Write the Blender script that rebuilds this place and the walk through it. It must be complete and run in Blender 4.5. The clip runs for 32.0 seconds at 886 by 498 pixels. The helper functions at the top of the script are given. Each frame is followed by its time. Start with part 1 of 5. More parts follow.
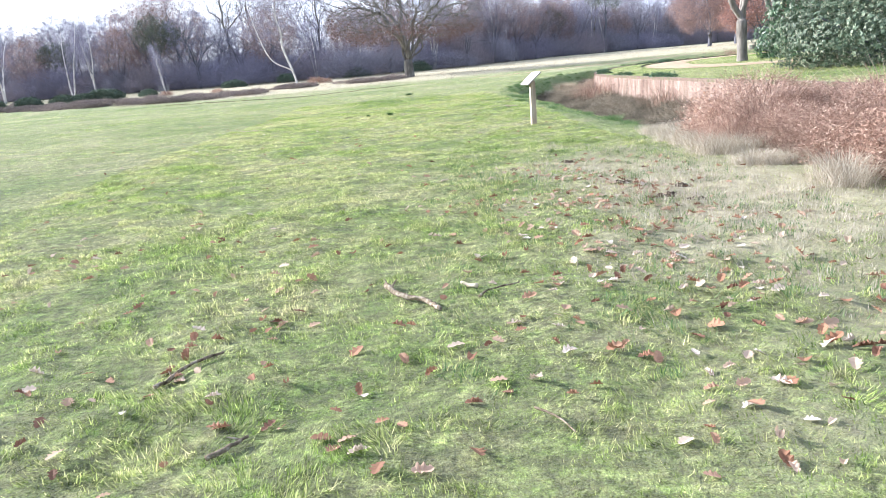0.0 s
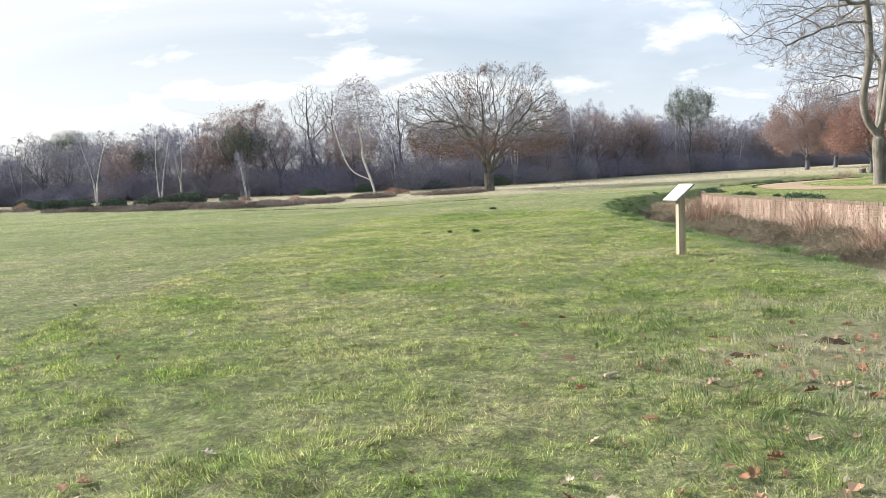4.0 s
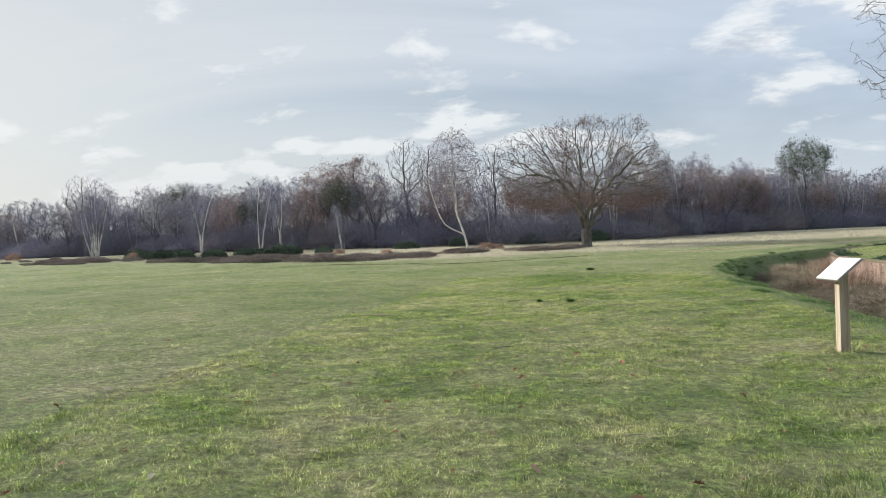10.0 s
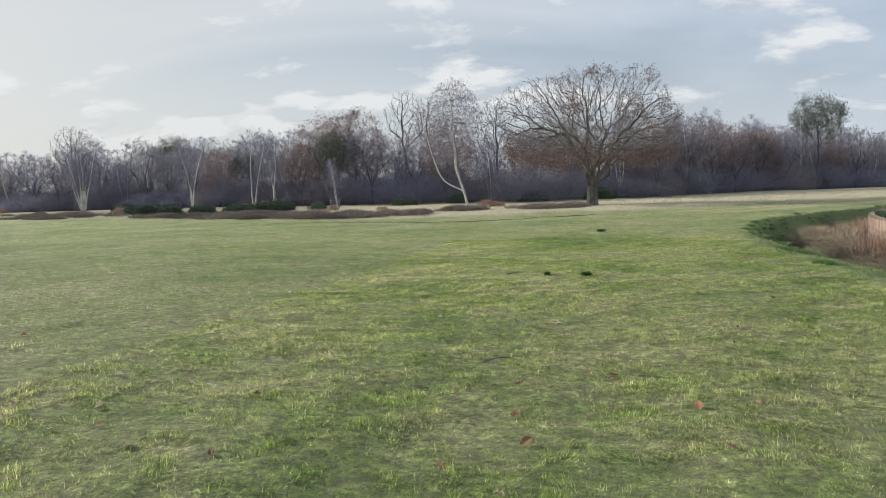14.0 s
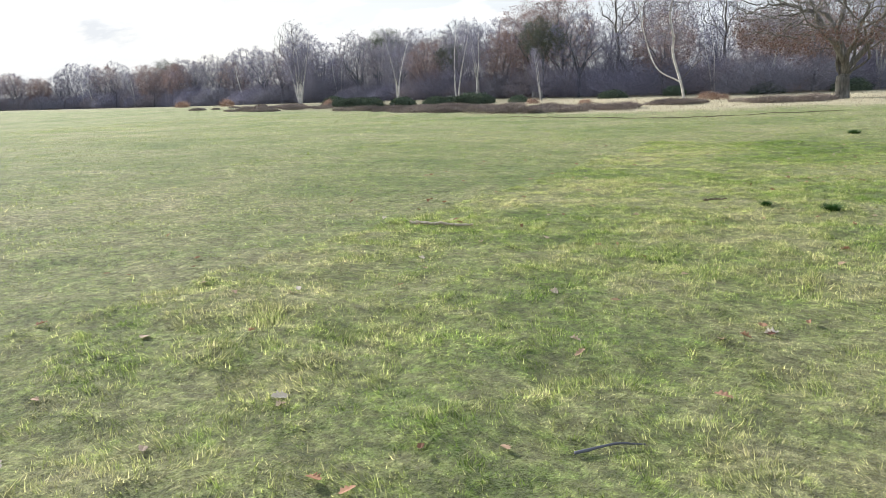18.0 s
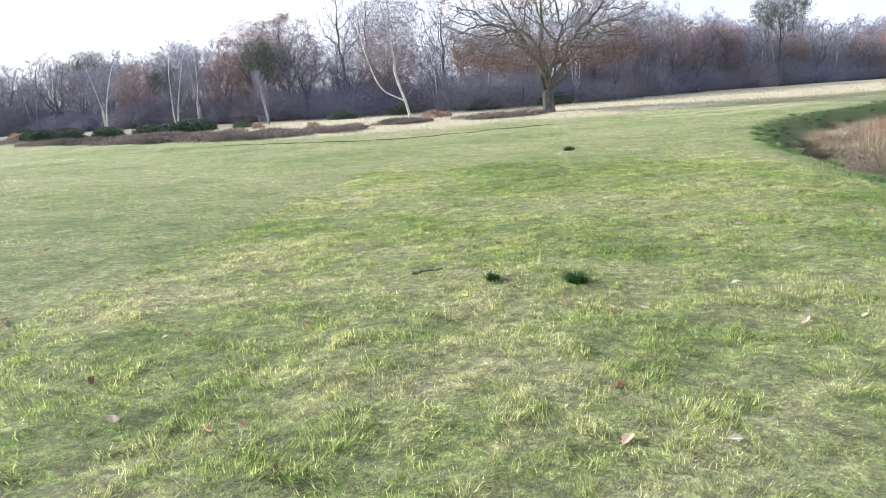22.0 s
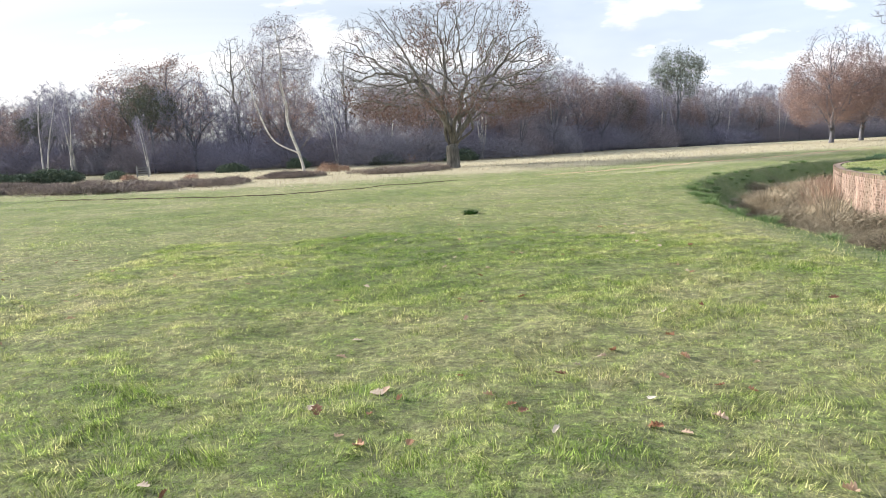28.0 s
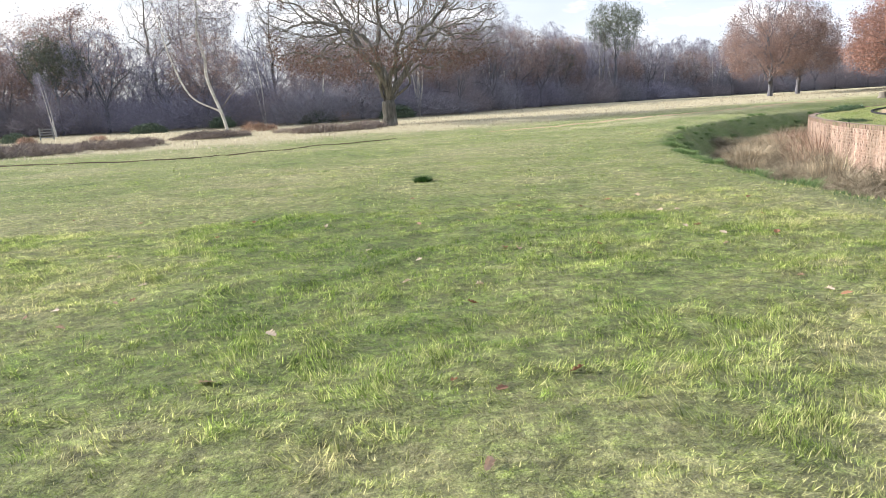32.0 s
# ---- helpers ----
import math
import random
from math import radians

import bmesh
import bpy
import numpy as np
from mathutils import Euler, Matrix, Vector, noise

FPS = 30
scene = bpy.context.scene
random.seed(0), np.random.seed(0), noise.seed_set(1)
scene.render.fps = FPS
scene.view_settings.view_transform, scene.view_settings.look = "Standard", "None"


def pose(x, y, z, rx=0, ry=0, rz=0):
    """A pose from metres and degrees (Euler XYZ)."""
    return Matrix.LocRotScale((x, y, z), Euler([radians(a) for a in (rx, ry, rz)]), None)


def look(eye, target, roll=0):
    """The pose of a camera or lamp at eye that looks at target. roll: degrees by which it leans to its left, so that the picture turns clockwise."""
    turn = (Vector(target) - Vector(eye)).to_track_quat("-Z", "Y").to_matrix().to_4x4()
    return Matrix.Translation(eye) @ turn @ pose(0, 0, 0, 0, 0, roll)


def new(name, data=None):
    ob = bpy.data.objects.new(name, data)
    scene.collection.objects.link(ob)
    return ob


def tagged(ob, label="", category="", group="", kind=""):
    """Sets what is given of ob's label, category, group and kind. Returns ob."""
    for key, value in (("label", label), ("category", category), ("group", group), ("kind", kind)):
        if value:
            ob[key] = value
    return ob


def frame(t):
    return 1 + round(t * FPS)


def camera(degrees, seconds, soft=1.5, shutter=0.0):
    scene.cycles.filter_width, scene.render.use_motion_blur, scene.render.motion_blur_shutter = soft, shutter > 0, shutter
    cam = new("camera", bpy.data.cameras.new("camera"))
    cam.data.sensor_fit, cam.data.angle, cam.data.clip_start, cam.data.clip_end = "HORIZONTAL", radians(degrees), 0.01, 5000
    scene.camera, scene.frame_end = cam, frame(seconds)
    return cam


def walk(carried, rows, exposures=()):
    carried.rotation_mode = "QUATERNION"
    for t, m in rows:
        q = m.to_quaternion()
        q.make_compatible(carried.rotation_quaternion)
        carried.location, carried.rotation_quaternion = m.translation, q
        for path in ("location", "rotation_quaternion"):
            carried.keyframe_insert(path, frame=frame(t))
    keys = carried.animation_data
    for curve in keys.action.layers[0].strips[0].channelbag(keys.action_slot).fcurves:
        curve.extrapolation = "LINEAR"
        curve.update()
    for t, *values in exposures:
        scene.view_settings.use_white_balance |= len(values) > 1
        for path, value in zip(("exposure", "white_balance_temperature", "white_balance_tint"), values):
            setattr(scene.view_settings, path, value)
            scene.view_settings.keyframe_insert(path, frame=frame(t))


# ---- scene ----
cam = camera(63.9, 32.0, soft=0.8)
PATH = [
    (0, (0.0, 0.0, 1.526), (0.05, 1.935, 1.025), -4.8),
    (0.5, (-0.002, 0.612, 1.521), (0.062, 2.574, 1.14), -2.9),
    (1, (-0.025, 1.294, 1.528), (0.141, 3.262, 1.214), -2.4),
    (1.5, (-0.006, 1.962, 1.516), (0.192, 3.932, 1.235), -2.4),
    (2, (-0.146, 2.608, 1.511), (-0.02, 4.587, 1.248), -2.1),
    (2.5, (-0.267, 3.211, 1.498), (-0.254, 5.199, 1.281), -1.9),
    (3, (-0.448, 3.785, 1.51), (-0.532, 5.777, 1.342), -2.0),
    (3.5, (-0.481, 4.317, 1.458), (-0.611, 6.308, 1.307), -2.8),
    (5.5, (-0.372, 4.896, 1.228), (-0.479, 6.865, 0.891), -3.4),
    (6, (-0.384, 4.86, 1.517), (-0.534, 6.83, 1.209), -2.2),
    (6.5, (-0.414, 4.897, 1.589), (-0.601, 6.874, 1.349), -1.2),
    (7, (-0.463, 5.007, 1.611), (-0.678, 6.989, 1.456), -1.0),
    (7.5, (-0.402, 5.253, 1.602), (-0.644, 7.237, 1.524), -1.2),
    (8, (-0.344, 5.526, 1.607), (-0.623, 7.506, 1.581), -1.4),
    (8.5, (-0.392, 5.871, 1.612), (-0.72, 7.844, 1.598), -1.5),
    (9, (-0.383, 6.216, 1.577), (-0.746, 8.182, 1.561), -1.7),
    (9.5, (-0.388, 6.603, 1.574), (-0.772, 8.565, 1.549), -2.0),
    (10, (-0.429, 7.003, 1.599), (-0.815, 8.965, 1.578), -2.2),
    (10.5, (-0.428, 7.381, 1.576), (-0.797, 9.346, 1.577), -2.2),
    (11, (-0.442, 7.768, 1.584), (-0.789, 9.737, 1.617), -2.0),
    (11.5, (-0.487, 8.223, 1.6), (-0.823, 10.194, 1.658), -1.8),
    (12, (-0.468, 8.688, 1.567), (-0.815, 10.657, 1.632), -1.7),
    (12.5, (-0.62, 9.206, 1.477), (-0.988, 11.171, 1.512), -1.7),
    (13, (-0.763, 9.714, 1.637), (-1.149, 11.676, 1.623), -1.7),
    (13.5, (-0.744, 10.205, 1.56), (-1.13, 12.166, 1.483), -1.7),
    (15.5, (-0.974, 12.341, 1.577), (-1.465, 14.262, 1.317), -1.4),
    (16, (-0.937, 12.79, 1.575), (-1.498, 14.693, 1.319), -1.3),
    (16.5, (-0.883, 13.273, 1.588), (-1.525, 15.15, 1.329), -1.0),
    (17, (-0.905, 13.767, 1.583), (-1.641, 15.604, 1.295), -1.0),
    (17.5, (-0.875, 14.235, 1.536), (-1.708, 16.021, 1.194), -1.1),
    (18, (-0.893, 14.679, 1.508), (-1.823, 16.4, 1.092), -1.8),
    (18.5, (-0.946, 15.172, 1.484), (-1.953, 16.829, 0.994), -2.9),
    (19, (-0.894, 15.639, 1.446), (-1.942, 17.246, 0.878), -4.2),
    (19.5, (-0.96, 16.098, 1.417), (-1.996, 17.687, 0.783), -5.3),
    (20, (-1.007, 16.51, 1.433), (-1.964, 18.137, 0.77), -5.7),
    (20.5, (-0.996, 16.994, 1.507), (-1.819, 18.704, 0.876), -5.5),
    (21, (-1.094, 17.483, 1.541), (-1.743, 19.293, 0.991), -4.7),
    (21.5, (-1.125, 17.906, 1.561), (-1.587, 19.797, 1.102), -4.1),
    (22, (-1.06, 18.35, 1.602), (-1.337, 20.292, 1.208), -3.8),
    (22.5, (-1.111, 18.787, 1.582), (-1.203, 20.752, 1.222), -3.4),
    (23, (-1.112, 19.198, 1.562), (-1.02, 21.167, 1.226), -3.1),
    (23.5, (-1.047, 19.71, 1.568), (-0.782, 21.667, 1.258), -2.5),
    (24, (-1.011, 20.255, 1.575), (-0.615, 22.196, 1.296), -2.3),
    (24.5, (-0.917, 20.75, 1.543), (-0.458, 22.68, 1.29), -2.1),
    (25, (-0.873, 21.318, 1.535), (-0.43, 23.253, 1.296), -2.1),
    (25.5, (-0.831, 21.814, 1.594), (-0.453, 23.765, 1.367), -2.2),
    (26, (-0.713, 22.317, 1.599), (-0.429, 24.285, 1.38), -2.2),
    (26.5, (-0.697, 22.854, 1.592), (-0.513, 24.833, 1.368), -2.2),
    (28.5, (-0.639, 24.686, 1.287), (-0.677, 26.667, 1.018), -2.9),
    (29, (-0.655, 25.076, 1.277), (-0.686, 27.056, 0.996), -3.2),
    (29.5, (-0.707, 25.522, 1.282), (-0.716, 27.501, 0.997), -3.4),
    (30, (-0.729, 25.944, 1.279), (-0.72, 27.923, 0.986), -3.6),
    (30.5, (-0.798, 26.388, 1.27), (-0.767, 28.364, 0.962), -3.6),
    (31, (-0.827, 26.826, 1.246), (-0.762, 28.798, 0.92), -3.8),
    (31.5, (-0.814, 27.279, 1.237), (-0.703, 29.245, 0.886), -3.6),
    (32, (-0.837, 27.808, 1.235), (-0.685, 29.766, 0.857), -3.3),
]
walk(cam, [(t, look(eye, target, roll)) for t, eye, target, roll in PATH],
     exposures=[(0, 1.6, 5650, 14), (1, 1.17, 6250, 10), (2.5, 1.07, 6400, 9), (3.5, 0.9, 6380, 8), (5.5, 1.17, 6330, 8), (6.5, 1.00, 6330, 8), (8, 0.60, 6200, 8), (10, 0.48, 6200, 7), (13, 0.32, 6200, 7), (16, 0.77, 6450, 9), (18, 0.90, 6250, 9), (19, 1.00, 6250, 11), (20.5, 1.27, 5600, 13), (21.5, 1.27, 5800, 13), (23, 1.17, 6200, 9), (25, 1.07, 6300, 9), (28, 1.07, 6350, 10), (32, 1.15, 6400, 11)])

# ---- light: a low hazy sun from the left, pale sky with soft cloud ----
SUN_AZ, SUN_EL = radians(292), radians(21)      # compass angle from +y towards +x
world = bpy.data.worlds.new("sky")
scene.world = world
world.use_nodes = True
wn, wl = world.node_tree.nodes, world.node_tree.links
wn.clear()
sky = wn.new("ShaderNodeTexSky")
sky.sky_type, sky.sun_disc = "NISHITA", False
sky.sun_elevation, sky.sun_rotation = SUN_EL, SUN_AZ
sky.air_density, sky.dust_density, sky.ozone_density = 1.0, 1.2, 2.0
coord = wn.new("ShaderNodeTexCoord")
sep = wn.new("ShaderNodeSeparateXYZ")
wl.new(coord.outputs["Generated"], sep.inputs[0])


def wmath(op, a, b=None, c=None, clamp=False):
    n = wn.new("ShaderNodeMath")
    n.operation, n.use_clamp = op, clamp
    for i, v in enumerate((a, b, c)):
        if v is None:
            continue
        if isinstance(v, (int, float)):
            n.inputs[i].default_value = v
        else:
            wl.new(v, n.inputs[i])
    return n.outputs[0]


# clouds lie on a flat layer overhead, so they flatten towards the horizon
up = wmath("ADD", wmath("ABSOLUTE", sep.outputs[2]), 0.3)
flat = wn.new("ShaderNodeCombineXYZ")
wl.new(wmath("DIVIDE", sep.outputs[0], up), flat.inputs[0])
wl.new(wmath("DIVIDE", sep.outputs[1], up), flat.inputs[1])


def wnoise(scale, detail, rough, seed, distortion=0.0, at=None):
    mp = wn.new("ShaderNodeMapping")
    wl.new(at or flat.outputs[0], mp.inputs[0])
    mp.inputs["Location"].default_value = seed
    mp.inputs["Scale"].default_value = (0.75, 1.0, 1.0)
    n = wn.new("ShaderNodeTexNoise")
    wl.new(mp.outputs[0], n.inputs["Vector"])
    n.inputs["Scale"].default_value, n.inputs["Detail"].default_value = scale, detail
    n.inputs["Roughness"].default_value, n.inputs["Distortion"].default_value = rough, distortion
    return n.outputs[0]


def wramp(fac, stops):
    r = wn.new("ShaderNodeValToRGB")
    wl.new(fac, r.inputs[0])
    while len(r.color_ramp.elements) < len(stops):
        r.color_ramp.elements.new(0.5)
    for e, (p, c) in zip(r.color_ramp.elements, stops):
        e.position, e.color = p, (*c, 1)
    return r.outputs[0]


def wmix(fac, a, b):
    n = wn.new("ShaderNodeMix")
    n.data_type = "RGBA"
    for i, v in ((0, fac), (6, a), (7, b)):
        if isinstance(v, (int, float)):
            n.inputs[i].default_value = v
        elif isinstance(v, tuple):
            n.inputs[i].default_value = (*v, 1)
        else:
            wl.new(v, n.inputs[i])
    return n.outputs[2]


def wdot(v):
    n = wn.new("ShaderNodeVectorMath")
    n.operation = "DOT_PRODUCT"
    wl.new(coord.outputs["Generated"], n.inputs[0])
    n.inputs[1].default_value = v
    return n.outputs["Value"]


# thin cloud veils the sky, whiter and warmer towards the sun; small cumulus with lit tops and grey bellies float below it
sunward = wramp(wmath("MULTIPLY_ADD", wdot((math.sin(SUN_AZ), math.cos(SUN_AZ), 0.0)), 0.5, 0.5), [(0.35, (0, 0, 0)), (0.95, (1, 1, 1))])
veil = wramp(wnoise(0.6, 5, 0.55, (3.1, 7.7, 0), 0.9), [(0.36, (0, 0, 0)), (0.62, (1, 1, 1))])
veil_colour = wmix(sunward, (7.8, 8.9, 10.8), (9.1, 9.0, 8.8))
amount = wmath("ADD", wmath("MULTIPLY_ADD", veil, 0.45, 0.3), wmath("MULTIPLY", sunward, 0.34), clamp=True)
pale = wmix(amount, sky.outputs[0], veil_colour)
PUFF = (11.3, 2.2, 0)
heap = wnoise(2.6, 8, 0.56, PUFF, 0.15)
above = wn.new("ShaderNodeVectorMath")
above.operation = "SCALE"
above.inputs["Scale"].default_value = 0.94
wl.new(flat.outputs[0], above.inputs[0])
higher = wnoise(2.6, 5, 0.56, PUFF, 0.15, above.outputs[0])
puffs = wramp(heap, [(0.535, (0, 0, 0)), (0.6, (1, 1, 1))])
lit = wramp(wmath("MULTIPLY_ADD", wmath("SUBTRACT", heap, higher), 3.2, 0.5), [(0.3, (6.3, 6.6, 7.2)), (0.62, (11.2, 11.0, 10.8))])
clouded = wmix(wmath("MULTIPLY", puffs, 0.8), pale, lit)
low = wramp(sep.outputs[2], [(0.0, (1, 1, 1)), (0.2, (0, 0, 0))])
clouded = wmix(wmath("MULTIPLY", low, 0.7), clouded, wmix(sunward, (8.2, 8.5, 9.2), (8.9, 8.7, 8.3)))
bg = wn.new("ShaderNodeBackground")
wl.new(clouded, bg.inputs[0])
bg.inputs[1].default_value = 0.061
wo = wn.new("ShaderNodeOutputWorld")
wl.new(bg.outputs[0], wo.inputs[0])

sun = new("sun", bpy.data.lights.new("sun", "SUN"))
sun.data.energy, sun.data.angle, sun.data.color = 5.0, radians(2.0), (1.0, 0.93, 0.83)
sd = Vector((math.sin(SUN_AZ) * math.cos(SUN_EL), math.cos(SUN_AZ) * math.cos(SUN_EL), math.sin(SUN_EL)))
sun.matrix_world = look(sd * 400, (0, 0, 0))


# ---- materials ----
class Mat:
    """A small wrapper to write node materials in few lines."""

    def __init__(self, name, rough=0.85, spec=0.2, metal=0.0):
        self.m = bpy.data.materials.new(name)
        self.m.use_nodes = True
        self.n, self.l = self.m.node_tree.nodes, self.m.node_tree.links
        self.b = self.n["Principled BSDF"]
        self.b.inputs["Roughness"].default_value = rough
        self.b.inputs["Specular IOR Level"].default_value = spec
        self.b.inputs["Metallic"].default_value = metal
        g = self.n.new("ShaderNodeNewGeometry")
        self.pos, self.island = g.outputs["Position"], g.outputs["Random Per Island"]
        self.obj = self.n.new("ShaderNodeTexCoord").outputs["Object"]
        self.rand = self.n.new("ShaderNodeObjectInfo").outputs["Random"]

    def noise(self, scale, detail=4, rough=0.55, vec=None, stretch=None, distort=0.0, seed=0.0):
        v = vec or self.pos
        if stretch or seed:
            mp = self.n.new("ShaderNodeMapping")
            mp.inputs["Scale"].default_value = stretch or (1, 1, 1)
            mp.inputs["Location"].default_value = (seed, seed * 1.7, seed * 0.3)
            self.l.new(v, mp.inputs[0])
            v = mp.outputs[0]
        t = self.n.new("ShaderNodeTexNoise")
        self.l.new(v, t.inputs["Vector"])
        for k, x in (("Scale", scale), ("Detail", detail), ("Roughness", rough), ("Distortion", distort)):
            t.inputs[k].default_value = x
        return t.outputs[0]

    def ramp(self, fac, stops, smooth=False):
        r = self.n.new("ShaderNodeValToRGB")
        self.l.new(fac, r.inputs[0])
        while len(r.color_ramp.elements) < len(stops):
            r.color_ramp.elements.new(0.5)
        for e, (p, c) in zip(r.color_ramp.elements, stops):
            c = (c, c, c) if isinstance(c, (int, float)) else c
            e.position, e.color = p, (*c, 1)
        return r.outputs[0]

    def mix(self, fac, a, b, blend="MIX"):
        n = self.n.new("ShaderNodeMix")
        n.data_type, n.blend_type = "RGBA", blend
        for i, v in ((0, fac), (6, a), (7, b)):
            if isinstance(v, (int, float)):
                n.inputs[i].default_value = v
            elif isinstance(v, tuple):
                n.inputs[i].default_value = (*v, 1)
            else:
                self.l.new(v, n.inputs[i])
        return n.outputs[2]

    def math(self, op, a, b=0.0, clamp=False):
        n = self.n.new("ShaderNodeMath")
        n.operation, n.use_clamp = op, clamp
        for i, v in enumerate((a, b)):
            if isinstance(v, (int, float)):
                n.inputs[i].default_value = v
            else:
                self.l.new(v, n.inputs[i])
        return n.outputs[0]

    def color(self, c):
        if isinstance(c, tuple):
            self.b.inputs["Base Color"].default_value = (*c, 1)
        else:
            self.l.new(c, self.b.inputs["Base Color"])
        return self

    def bump(self, h, strength=0.5, dist=0.02):
        n = self.n.new("ShaderNodeBump")
        n.inputs["Strength"].default_value, n.inputs["Distance"].default_value = strength, dist
        self.l.new(h, n.inputs["Height"])
        self.l.new(n.outputs[0], self.b.inputs["Normal"])
        return self

    def through_light(self, c, amount):
        """Lets light pass through thin leaves."""
        t = self.n.new("ShaderNodeBsdfTranslucent")
        if isinstance(c, tuple):
            t.inputs[0].default_value = (*c, 1)
        else:
            self.l.new(c, t.inputs[0])
        m = self.n.new("ShaderNodeMixShader")
        m.inputs[0].default_value = amount
        self.l.new(self.b.outputs[0], m.inputs[1])
        self.l.new(t.outputs[0], m.inputs[2])
        self.l.new(m.outputs[0], self.n["Material Output"].inputs[0])
        return self


def vary(name, stops, rough=0.85, spec=0.2, by="island", scale=0.0, translucent=0.0, gain=0.35):
    """A material whose pieces differ in colour, each by a random number of its own, and by soft patches in space."""
    m = Mat(name, rough, spec)
    c = m.ramp(m.island if by == "island" else m.rand, stops)
    if scale:
        p = m.ramp(m.noise(scale, 3), [(0.3, 1 - gain), (0.7, 1 + gain)])
        c = m.mix(1.0, c, p, "MULTIPLY")
    m.color(c)
    if translucent:
        m.through_light(c, translucent)
    return m.m


def grass_colour(m, fine):
    """Patches of green and straw on the mown field, with tuft shade in the colour, the same for blades and for the soil
    under them.
    """
    big = m.noise(0.16, 5, 0.62, distort=0.4)
    mid = m.noise(0.9, 5, 0.65, seed=3.0)
    small = m.noise(5.5, 5, 0.7, seed=7.0, distort=0.6)
    fac = m.math("ADD", m.math("MULTIPLY", big, 0.4), m.math("ADD", m.math("MULTIPLY", mid, 0.3), m.math("MULTIPLY", small, 0.3)))
    fac = m.math("ADD", m.math("MULTIPLY", m.math("SUBTRACT", fac, 0.5), 2.3), 0.5)
    fac = m.math("ADD", fac, m.math("MULTIPLY", m.math("SUBTRACT", fine, 0.5), 0.2))
    c = m.ramp(fac, [(0.2, (0.115, 0.205, 0.036)), (0.36, (0.225, 0.325, 0.07)), (0.48, (0.345, 0.415, 0.13)),
                     (0.62, (0.465, 0.475, 0.21)), (0.8, (0.6, 0.55, 0.315))])
    # shaded gaps and bright tips of small tufts, put into the colour
    tuft_shade = m.ramp(m.noise(15.0, 5, 0.7, stretch=(0.9, 1.0, 1), seed=13.0, distort=0.3), [(0.36, 0.5), (0.5, 1.05), (0.64, 1.45)])
    return m.mix(1.0, c, tuft_shade, "MULTIPLY")


m = Mat("field_grass", 0.95, 0.1)
fine = m.noise(9.0, 6, 0.75, seed=8.0)
c = grass_colour(m, fine)
# speckle whose dark end paints the shade low among the blades
spk = m.ramp(m.noise(38.0, 5, 0.8, stretch=(1.6, 0.7, 1)), [(0.32, 0.35), (0.68, 1.35)])
spk = m.mix(1.0, spk, m.ramp(m.noise(130.0, 3, 0.8, stretch=(1.3, 0.8, 1), seed=12.0), [(0.3, 0.35), (0.5, 0.85), (0.7, 1.4)]), "MULTIPLY")
# shadow gaps between larger clumps, mottled into the ground colour
c = m.mix(1.0, c, m.ramp(m.noise(5.0, 4, 0.7, stretch=(0.8, 1.1, 1), seed=1.5), [(0.32, 0.6), (0.5, 0.95), (0.68, 1.3)]), "MULTIPLY")
c = m.mix(1.0, c, spk, "MULTIPLY")
shaded_thatch = m.ramp(m.noise(21.0, 5, 0.75, seed=19.0), [(0.3, (0.05, 0.048, 0.026)), (0.6, (0.12, 0.115, 0.06)), (0.8, (0.24, 0.21, 0.12))])
c = m.mix(m.ramp(m.noise(12.0, 4, 0.7, seed=23.0), [(0.38, 0.05), (0.6, 0.62)]), c, shaded_thatch)      # thatch and moss tone, darkened for the shade between the blades
GROUND_ATTR = m.n.new("ShaderNodeAttribute")
GROUND_ATTR.attribute_name = "cover"
cov = m.n.new("ShaderNodeSeparateColor")
m.l.new(GROUND_ATTR.outputs["Color"], cov.inputs[0])
straw = m.ramp(m.noise(6.0, 6, 0.75, stretch=(1, 0.5, 1), seed=4.0), [(0.3, (0.26, 0.23, 0.14)), (0.5, (0.43, 0.38, 0.25)), (0.72, (0.6, 0.53, 0.385))])
c = m.mix(cov.outputs[0], c, straw)
rough_turf = m.ramp(m.noise(3.0, 6, 0.7, seed=6.0), [(0.3, (0.06, 0.13, 0.035)), (0.6, (0.11, 0.19, 0.06)), (0.8, (0.2, 0.23, 0.1))])
c = m.mix(cov.outputs[1], c, rough_turf)
litter = m.ramp(m.noise(5.0, 6, 0.75, seed=2.0), [(0.3, (0.035, 0.027, 0.02)), (0.6, (0.1, 0.07, 0.045)), (0.8, (0.17, 0.12, 0.08))])
c = m.mix(cov.outputs[2], c, litter)
m.color(c).bump(m.math("ADD", m.math("ADD", fine, m.noise(30.0, 4, 0.8)), m.math("MULTIPLY", m.noise(2.6, 3, 0.5, seed=17.0), 2.2)), 1.0, 0.07)
m.b.inputs["Sheen Weight"].default_value, m.b.inputs["Sheen Roughness"].default_value = 0.22, 0.45
m.b.inputs["Sheen Tint"].default_value = (0.9, 0.95, 0.75, 1)      # fuzz sheen, added to pale the far turf in place of haze
M_FIELD = m.m

m = Mat("grass_blade", 0.7, 0.25)
c = grass_colour(m, m.island)
c = m.mix(m.ramp(m.island, [(0.80, 0.0), (0.84, 0.45), (0.94, 0.45), (0.97, 0.0)]), c, (0.5, 0.46, 0.28))
c = m.mix(1.0, c, m.ramp(m.island, [(0.0, 0.5), (0.5, 0.97), (1.0, 1.35)]), "MULTIPLY")
# the same painted clump shadows on the blades
c = m.mix(1.0, c, m.ramp(m.noise(5.0, 4, 0.7, stretch=(0.8, 1.1, 1), seed=1.5), [(0.32, 0.62), (0.5, 1.0), (0.68, 1.35)]), "MULTIPLY")
m.color(c).through_light(c, 0.5)
